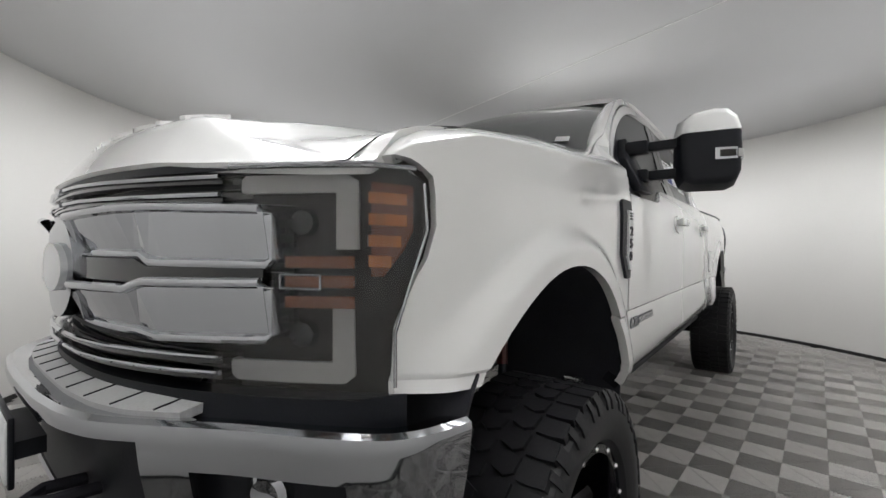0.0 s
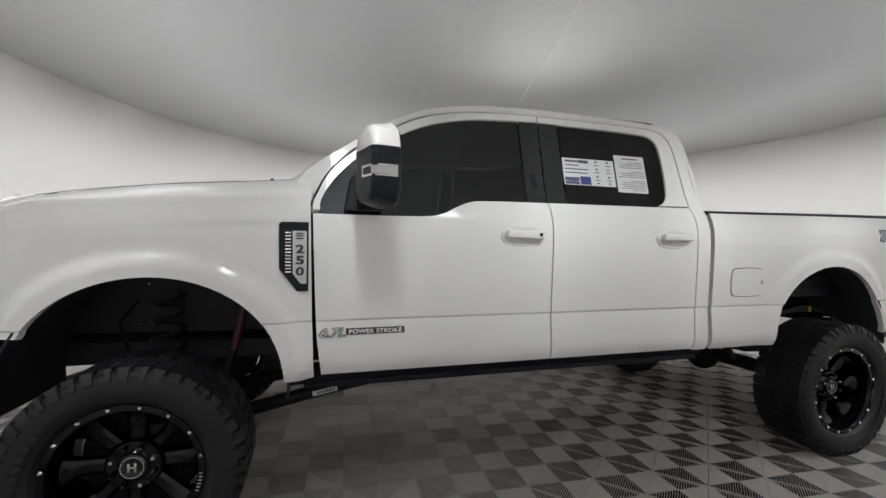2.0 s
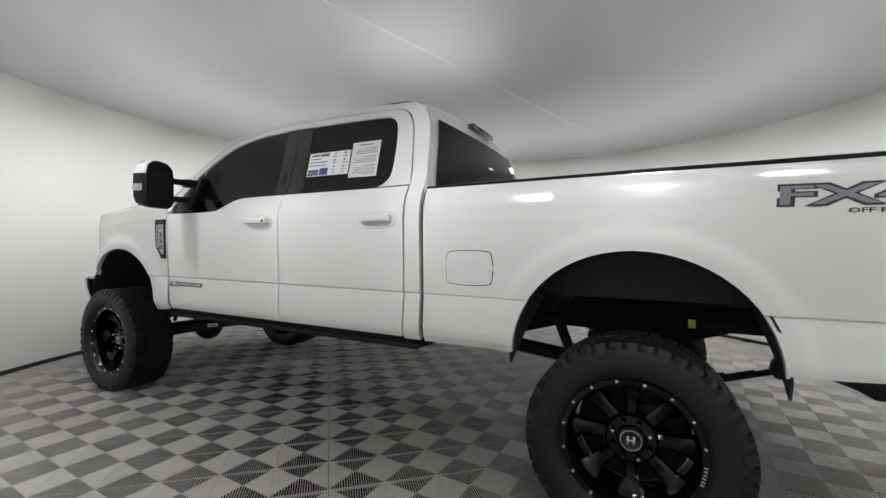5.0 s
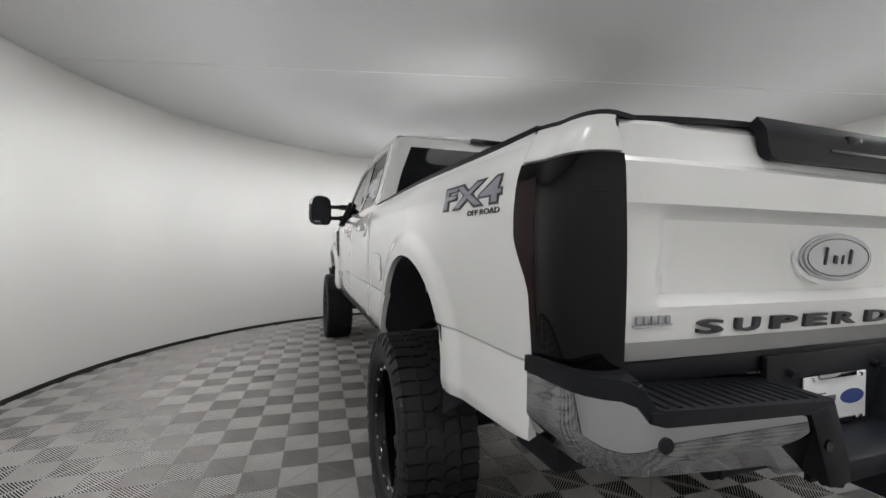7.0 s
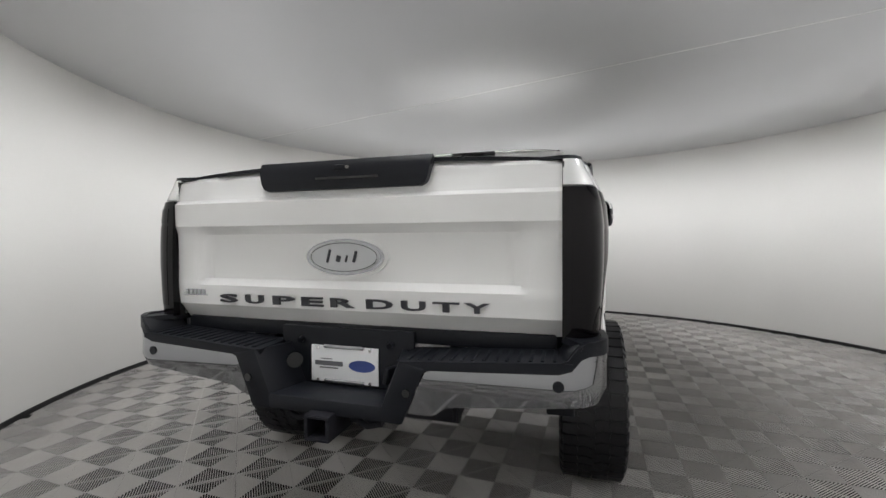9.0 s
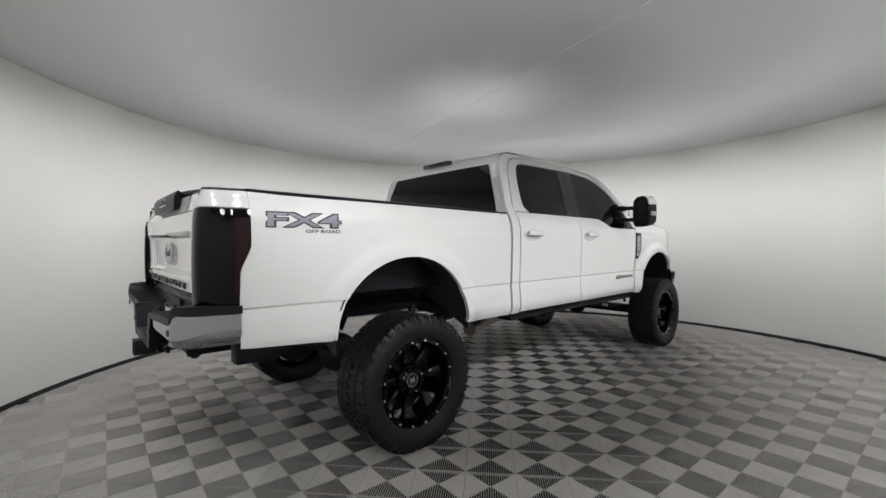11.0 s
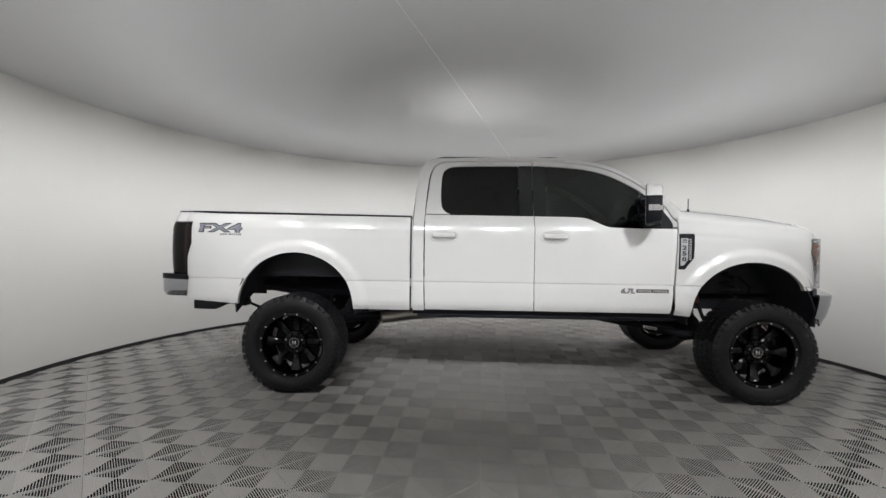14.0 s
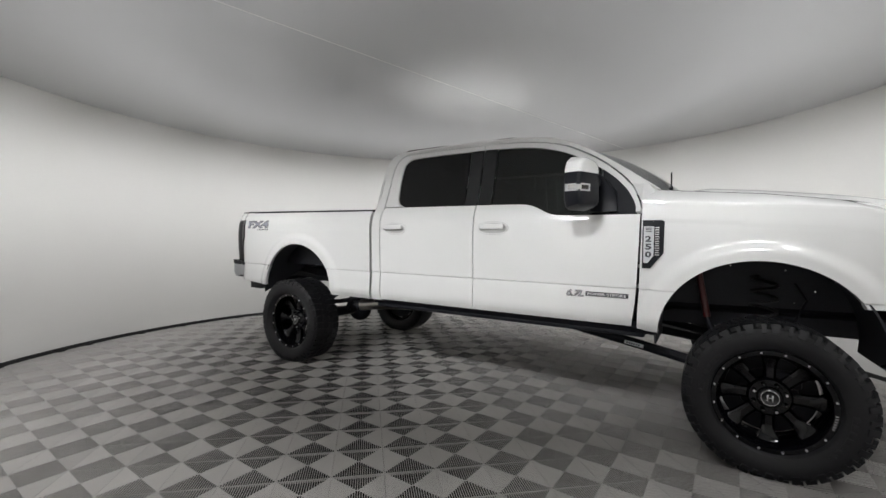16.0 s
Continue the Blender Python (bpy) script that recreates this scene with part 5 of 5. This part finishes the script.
# ---- badges and decals on the sides ----
def build_badges():
    for s in (1, -1):
        def on(yc, zc, off=0.001):
            return lambda u, v, w: Vector((s * (side_x(yc + s * u, zc + v) + off + w), yc + s * u, zc + v))
        fv = [(1.352, 1.135), (1.40, 1.135), (1.475, 1.235), (1.478, 1.435), (1.465, 1.445), (1.352, 1.445)]
        sf = lambda off: (lambda y, z: Vector((s * (side_x(y, z) + off), y, z)))
        vent = part("fender_vent", shaped(fv, [1.38, 1.42, 1.45], [1.2, 1.3, 1.38], sf(0.012), 0.02), PLASTIC, TRUCK, "black fender vent badge")
        part("vent_plate", shaped([(1.360, 1.17), (1.385, 1.17), (1.418, 1.215), (1.420, 1.405), (1.360, 1.405)], [1.39], [1.3], sf(0.018), 0.006), material("vent_silver", (0.62, 0.63, 0.64), 0.30, coat=0.3, stain=0.03), vent, "silver badge plate")
        for k in range(13):
            z = 1.22 + 0.0145 * k
            part("vent_fin", shaped([(1.426, z), (1.450, z), (1.450, z + 0.006), (1.426, z + 0.006)], [], [], sf(0.020), 0.008), SILVER, vent)
        for k, ch in enumerate("250"):
            zc = 1.325 - 0.05 * k
            def g(u, v, w, zc=zc):
                return Vector((s * (side_x(1.389, zc) + 0.0185 + w), 1.388 + s * v * -0.0 + s * u, zc + v))
            part("badge_digit", letters(ch, 0.036, 0.038, g, 0.004, 0.03), DECAL_DARK, vent, "dark digit")
        part("badge_bars", merge(*[box(s * (side_x(1.389, 1.37) + 0.020), 1.389, 1.372 + dz, 0.003, 0.034, 0.006) for dz in (0, 0.012, 0.022)]), INK, vent, "small grey bars")
        yc = 1.212
        b67 = part("engine_badge", letters("6.7L", 0.115, 0.042, on(1.243 if s < 0 else 0.925, 0.94, 0.002), 0.005, 0.02, 0.25), CHROME, TRUCK, "chrome engine badge with dark name plate")
        part("badge_edge", letters("6.7L", 0.122, 0.047, on(1.243 if s < 0 else 0.925, 0.94, 0.001), 0.003, 0.05, 0.25), DECAL_DARK, b67, "dark edge round the chrome digits")
        yp = 1.045 if s < 0 else 1.135
        pl = shaped([(yp - 0.138, 0.926), (yp + 0.138, 0.926), (yp + 0.138, 0.957), (yp - 0.138, 0.957)], [yp - 0.07, yp, yp + 0.07], [], sf(0.004), 0.004)
        part("name_plate", pl, DECAL_DARK, b67, "dark name plate with chrome letters")
        part("name_letters", letters("POWER STROKE", 0.250, 0.020, on(yp, 0.9415, 0.004), 0.003, 0.02), SILVER, b67, "silver letters")
        fx = part("bed_decal", letters("FX4", 0.425, 0.088, on(-2.735, 1.456, 0.0015), 0.0015, 0.06, 0.03), DECAL_DARK, TRUCK, "charcoal and grey off-road decal")
        part("decal_fill", letters("FX4", 0.408, 0.072, on(-2.735, 1.456, 0.003), 0.001, 0.015, 0.03), DECAL_GREY, fx, "grey letter fill")
        part("decal_words", letters("OFF ROAD", 0.205, 0.018, on(-2.735 + s * 0.10, 1.395, 0.0015), 0.0015, 0.02), DECAL_DARK, fx, "small dark words")
    # papers on the rear door window, driver's side
    sg = lambda y, z, o: Vector((-(side_x(y, z) - 0.013 + o), y, z))
    def paper(y0, y1, z0, z1, o):
        return shaped([(y0, z0), (y1, z0), (y1, z1), (y0, z1)], [(y0 + y1) / 2], [(z0 + z1) / 2], lambda y, z: sg(y, z, o), 0.001)
    a = part("window_sheet", paper(-0.375, -0.028, 1.705, 1.865, 0.002), PAPER, TRUCK, "white printed sales sheet on the window")
    for y0, y1, z0, z1 in ((-0.125, -0.045, 1.842, 1.853), (-0.20, -0.13, 1.838, 1.856), (-0.135, -0.045, 1.820, 1.826), (-0.195, -0.04, 1.797, 1.803), (-0.19, -0.04, 1.775, 1.781), (-0.12, -0.04, 1.735, 1.745), (-0.12, -0.04, 1.717, 1.727),
         (-0.26, -0.245, 1.845, 1.855), (-0.34, -0.325, 1.845, 1.855), (-0.27, -0.235, 1.827, 1.831), (-0.35, -0.315, 1.827, 1.831), (-0.26, -0.245, 1.80, 1.81), (-0.34, -0.325, 1.80, 1.81), (-0.27, -0.235, 1.784, 1.788), (-0.35, -0.315, 1.784, 1.788), (-0.26, -0.245, 1.755, 1.765), (-0.34, -0.325, 1.755, 1.765), (-0.27, -0.235, 1.738, 1.742), (-0.35, -0.315, 1.738, 1.742), (-0.26, -0.245, 1.718, 1.726), (-0.34, -0.325, 1.718, 1.726)):
        part("print_block", paper(y0, y1, z0, z1, 0.0035), INK, a)
    part("blue_panel", merge(paper(-0.205, -0.135, 1.710, 1.758, 0.003), paper(-0.128, -0.035, 1.729, 1.750, 0.0028), paper(-0.128, -0.035, 1.710, 1.724, 0.0028)), INK_BLUE, a, "blue printed panel")
    b = part("window_sheet", paper(-0.600, -0.385, 1.675, 1.905, 0.002), PAPER, TRUCK, "white printed notice on the window")
    rnd = random.Random(8)
    rows = [paper(-0.585, -0.585 + (0.18 if k % 5 else 0.11) * rnd.uniform(0.85, 1.0), 1.690 + 0.0115 * k, 1.690 + 0.0115 * k + 0.003, 0.0035) for k in range(16) if k not in (6, 11)]
    for row in (*rows, paper(-0.55, -0.44, 1.882, 1.889, 0.0035)):
        part("print_line", row, INK, b, "grey printed line")


build_badges()


# ---- chassis ----
def build_chassis():
    ladder = []
    for s in (1, -1):
        ladder.append(tube([(s * 0.42, 2.75, 0.86), (s * 0.42, 1.5, 0.84), (s * 0.44, 1.2, 0.74), (s * 0.46, -1.2, 0.74), (s * 0.46, -1.6, 0.86), (s * 0.46, -2.22, 0.86), (s * 0.46, -2.45, 0.895), (s * 0.46, -2.7, 0.895), (s * 0.46, -3.15, 0.82)], 0.065, 4))
    for y in (2.7, 1.2, 0.2, -0.9, -1.5, -2.6):
        ladder.append(box(0, y, 0.80 if y > -1 else 0.89, 0.86, 0.10, 0.10, 0.01))
    part("frame", merge(*ladder), DARKMETAL, TRUCK, "black ladder frame")
    part("floor_pan", merge(box(0, 0.2, 0.80, 1.70, 2.3, 0.04), box(0, 1.9, 1.05, 0.80, 1.2, 0.5, 0.05)), DARKMETAL, TRUCK, "black underbody")
    for y, off in ((AXLE, -0.18), (-AXLE, 0.0)):
        ax = part("axle", merge(tube([(-0.80, y, HUB_Z), (0.80, y, HUB_Z)], 0.055, 14), tube([(-0.9, y, HUB_Z), (-0.76, y, HUB_Z)], 0.09, 14), tube([(0.76, y, HUB_Z), (0.9, y, HUB_Z)], 0.09, 14)), DARKMETAL, TRUCK, "black solid axle with differential")
        d = bmesh.new()
        bmesh.ops.create_uvsphere(d, u_segments=20, v_segments=12, radius=0.16)
        d.transform(Matrix.Translation((off, y, HUB_Z)) @ Matrix.Diagonal((0.8, 1.0, 1.0, 1)))
        part("differential", d, DARKMETAL, ax)
    part("drive_shaft", merge(tube([(0.0, -1.9, 0.47), (0.0, -0.2, 0.66)], 0.05, 12), tube([(-0.18, 1.9, 0.47), (-0.12, 0.6, 0.64)], 0.035, 12)), DARKMETAL, TRUCK)
    part("transfer_case", box(-0.05, 0.25, 0.64, 0.45, 0.70, 0.20, 0.05), DARKMETAL, TRUCK)
    part("fuel_tank", box(-0.60, -0.35, 0.74, 0.34, 1.1, 0.22, 0.05), DARKMETAL, TRUCK)
    for s in (1, -1):
        arm = part("radius_arm", merge(tube([(s * 0.66, 1.88, 0.45), (s * 0.62, 1.35, 0.545), (s * 0.60, 0.72, 0.655)], 0.034, 10), box(s * 0.60, 0.68, 0.70, 0.07, 0.14, 0.14, 0.01)), DARKMETAL, TRUCK, "black radius arm with a small white label")
        lab = box(0, 0, 0, 0.004, 0.13, 0.026, 0.001)
        lab.transform(pose(s * 0.655, 1.27, 0.558, -9.5))
        part("arm_label", lab, PAPER, arm, "small white label")
        bars = merge(*[box(0, -0.045 + 0.016 * k, 0, 0.005, 0.010, 0.014) for k in range(6)])
        bars.transform(pose(s * 0.6555, 1.27, 0.558, -9.5))
        part("label_bars", bars, INK, arm)
        sh = part("shock_absorber", tube([(s * 0.66, 1.80, 0.55), (s * 0.62, 1.72, 0.80)], 0.016, 10), DARKMETAL, TRUCK, "red shock absorber")
        part("shock_body", tube([(s * 0.62, 1.72, 0.80), (s * 0.585, 1.66, 1.12)], 0.022, 12), SHOCK_RED, sh, "red shock body")
        pts = [(s * 0.58 + 0.07 * math.cos(2 * math.pi * k / 14), 2.03 + 0.07 * math.sin(2 * math.pi * k / 14), 0.58 + 0.0062 * k) for k in range(14 * 6)]
        part("coil_spring", tube(pts, 0.011, 6), material("spring_black", (0.010, 0.010, 0.012), 0.5), TRUCK, "black coil spring")
        lv = [tube([(s * 0.54, -2.03 + y, 0.56 + 0.20 * (abs(y) / 0.75) ** 2 + 0.010 * k) for y in np.linspace(-0.75 + 0.12 * k, 0.75 - 0.12 * k, 9)], 0.010, 4) for k in range(4)]
        part("leaf_spring", merge(*lv), DARKMETAL, TRUCK)
        if s < 0:
            part("inspection_tag", box(-0.70, -2.27, 0.90, 0.006, 0.03, 0.040, 0.002), material("yellow_tag", (0.36, 0.33, 0.04), 0.5), TRUCK, "small yellow tag in the rear wheel arch")
        part("rear_shock", tube([(s * 0.50, -1.75, 0.50), (s * 0.47, -1.55, 0.98)], 0.03, 10), DARKMETAL, TRUCK)
        part("brake_hose", tube([(s * 0.70, 1.95, 0.55), (s * 0.66, 2.15, 0.75), (s * 0.55, 2.25, 0.95), (s * 0.45, 2.2, 1.05)], 0.008, 6), DARKMETAL, TRUCK)
        for y, z in ((2.15, 1.13), (2.3, 1.0), (1.85, 1.15), (2.2, 0.92)):
            part("inner_fender_bolt", tube([(s * 0.462, y, z), (s * 0.475, y, z)], 0.0045, 8), SILVER, TRUCK)
        part("step_motor", box(s * 0.80, 1.36, 0.705, 0.10, 0.16, 0.035, 0.01), SILVER, TRUCK, "grey running board motor bracket")
    part("tie_rod", tube([(-0.75, 2.22, 0.44), (0.75, 2.22, 0.44)], 0.02, 10), DARKMETAL, TRUCK)
    part("exhaust_pipe", merge(tube([(0.40, 0.4, 0.66), (0.56, -0.4, 0.66), (0.66, -0.86, 0.665)], 0.05, 14)), DARKMETAL, TRUCK)
    part("exhaust_tip", tube([(0.64, -0.74, 0.665), (0.70, -1.02, 0.655), (0.79, -1.28, 0.628)], 0.056, 18), STEEL, TRUCK, "brushed steel exhaust pipe")
    for y, w in ((-1.30, 1.7), (-2.7, 1.5)):
        part("bed_cross_member", box(0, y, 0.90, w, 0.08, 0.08, 0.008), DARKMETAL, TRUCK)


build_chassis()


# ---- cabin ----
def build_cabin():
    for x, y in ((0.40, 0.30), (-0.40, 0.30)):
        seat = part("seat", box(x, y, 1.16, 0.52, 0.55, 0.20, 0.06), CLOTH, TRUCK, "dark leather front seat")
        part("backrest", box(0, 0, 0, 0.50, 0.16, 0.68, 0.06, pose(x, y - 0.27, 1.52, -14)), CLOTH, seat)
        part("headrest", box(x, y - 0.40, 1.90, 0.26, 0.10, 0.18, 0.04), CLOTH, seat)
    bench = part("rear_bench", box(0, -0.50, 1.16, 1.50, 0.50, 0.20, 0.06), CLOTH, TRUCK, "dark leather rear bench")
    part("backrest", box(0, -0.78, 1.50, 1.50, 0.14, 0.62, 0.06), CLOTH, bench)
    for x in (-0.5, 0, 0.5):
        part("headrest", box(x, -0.80, 1.87, 0.25, 0.09, 0.14, 0.04), CLOTH, bench)
    dash = part("dashboard", box(0, 1.20, 1.44, 1.66, 0.42, 0.26, 0.08), PLASTIC, TRUCK, "dark dashboard with steering wheel")
    ring_pts = [(-0.40 + 0.19 * math.cos(2 * math.pi * k / 24), 0.86 + 0.07 * math.sin(2 * math.pi * k / 24), 1.52 + 0.17 * math.sin(2 * math.pi * k / 24)) for k in range(25)]
    part("steering_wheel", merge(tube(ring_pts, 0.016, 8), tube([(-0.40, 0.86, 1.52), (-0.40, 1.05, 1.46)], 0.05, 10)), CLOTH, dash)
    part("rear_view_mirror", box(0, 0.86, 1.96, 0.25, 0.03, 0.07, 0.015), PLASTIC, TRUCK)
    part("headliner", box(0, -0.05, 2.085, 1.45, 1.4, 0.02), CLOTH, TRUCK)
    part("cabin_floor", box(0, 0.2, 1.02, 1.72, 2.2, 0.03), CLOTH, TRUCK)
    for s in (1, -1):
        part("door_card", merge(box(s * 0.86, 0.70, 1.28, 0.03, 1.16, 0.42), box(s * 0.86, -0.38, 1.32, 0.03, 0.95, 0.50)), CLOTH, TRUCK)


build_cabin()


# ---- floor tiles: ribbed squares, the ribs square to each edge ----
def tile_bm(a=0.2877, ribs=23):
    """A tile of four rib fields that meet on its diagonals; every rib is grey at its top, with the groove's shade
    painted black below.
    """
    verts, faces, deep = [], [], []
    h = a / 2 - 0.0008
    pitch = 2 * h / ribs
    wt, wb = pitch * 0.085, pitch * 0.155
    for q in range(4):
        c, s = math.cos(q * math.pi / 2), math.sin(q * math.pi / 2)
        def at(u, v, z):
            return (c * u - s * v, s * u + c * v, z)
        for k in range(ribs):
            x = -h + pitch * (k + 0.5)
            n = h
            if h - abs(x) < 0.005:
                continue
            b = len(verts)
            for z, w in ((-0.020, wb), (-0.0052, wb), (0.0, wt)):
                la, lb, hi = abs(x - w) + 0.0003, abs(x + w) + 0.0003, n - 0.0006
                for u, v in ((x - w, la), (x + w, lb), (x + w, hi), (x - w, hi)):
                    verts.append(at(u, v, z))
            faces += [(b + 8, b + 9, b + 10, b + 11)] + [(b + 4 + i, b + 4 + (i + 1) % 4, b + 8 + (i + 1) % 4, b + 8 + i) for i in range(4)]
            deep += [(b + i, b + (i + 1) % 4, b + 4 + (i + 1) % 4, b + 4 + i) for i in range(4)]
    # rim of the tile and its diagonals
    def bar(p, q, wd, z):
        d = (Vector(q) - Vector(p)).normalized()
        nrm = Vector((-d.y, d.x)) * wd
        b = len(verts)
        for o in (Vector(p) - nrm, Vector(q) - nrm, Vector(q) + nrm, Vector(p) + nrm):
            verts.append((o.x, o.y, z))
        for o in (Vector(p) - nrm, Vector(q) - nrm, Vector(q) + nrm, Vector(p) + nrm):
            verts.append((o.x, o.y, -0.020))
        faces.extend([(b, b + 1, b + 2, b + 3), (b + 1, b, b + 4, b + 5), (b + 3, b + 2, b + 6, b + 7)])
    e = h - 0.0012
    for p, q in (((-h, -e), (h, -e)), ((e, -h), (e, h)), ((h, e), (-h, e)), ((-e, h), (-e, -h))):
        bar(p, q, 0.0008, -0.0060)
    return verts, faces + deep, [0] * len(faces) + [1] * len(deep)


def lay_tiles():
    a, o = 0.2877, Vector((2.3634, -0.4177))
    ang = radians(41.93)
    e1, e2 = Vector((math.cos(ang), math.sin(ang))) * a, Vector((-math.sin(ang), math.cos(ang))) * a
    verts, faces, tone = tile_bm(a)
    me = bpy.data.meshes.new("floor_tile")
    me.from_pydata(verts, [], faces)
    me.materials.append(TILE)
    me.materials.append(GROOVE_SHADE)
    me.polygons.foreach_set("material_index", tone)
    spots = []
    for i in range(-30, 31):
        for j in range(-30, 31):
            p = o + (i + 0.5) * e1 + (j + 0.5) * e2
            r = (p - RC.xy).length
            if r < RR + 0.16:
                spots.append((abs(r - 3.0), p, r))
    spots.sort(key=lambda t: t[0])
    far_v, far_f, far_tone = [], [], []
    V = np.array(verts)
    rot = np.array([[math.cos(ang), -math.sin(ang)], [math.sin(ang), math.cos(ang)]])
    for n, (_, p, r) in enumerate(spots):
        if n < 300:
            ob = new("floor_tile", me)
            ob.matrix_basis = pose(p.x, p.y, 0, 0, 0, math.degrees(ang))
            ob.parent = FLOOR
        else:
            b = len(far_v)
            xy = V[:, :2] @ rot.T + np.array([p.x, p.y])
            far_v += [(x, y, z) for (x, y), z in zip(xy.tolist(), V[:, 2].tolist())]
            if r < RR - 0.22:
                kept = range(len(faces))
            else:
                kept = [i for i, f in enumerate(faces) if max(math.hypot(xy[k][0] - RC.x, xy[k][1] - RC.y) for k in f) < RR + 0.04]
            far_f += [tuple(b + k for k in faces[i]) for i in kept]
            far_tone += [tone[i] for i in kept]
    m2 = bpy.data.meshes.new("floor_tiles_joined")
    m2.from_pydata(far_v, [], far_f)
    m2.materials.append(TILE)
    m2.materials.append(GROOVE_SHADE)
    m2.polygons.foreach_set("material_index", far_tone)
    ob = new("floor_tiles_joined", m2)
    ob.parent = FLOOR
    tagged(ob, "", kind="stuff")


lay_tiles()
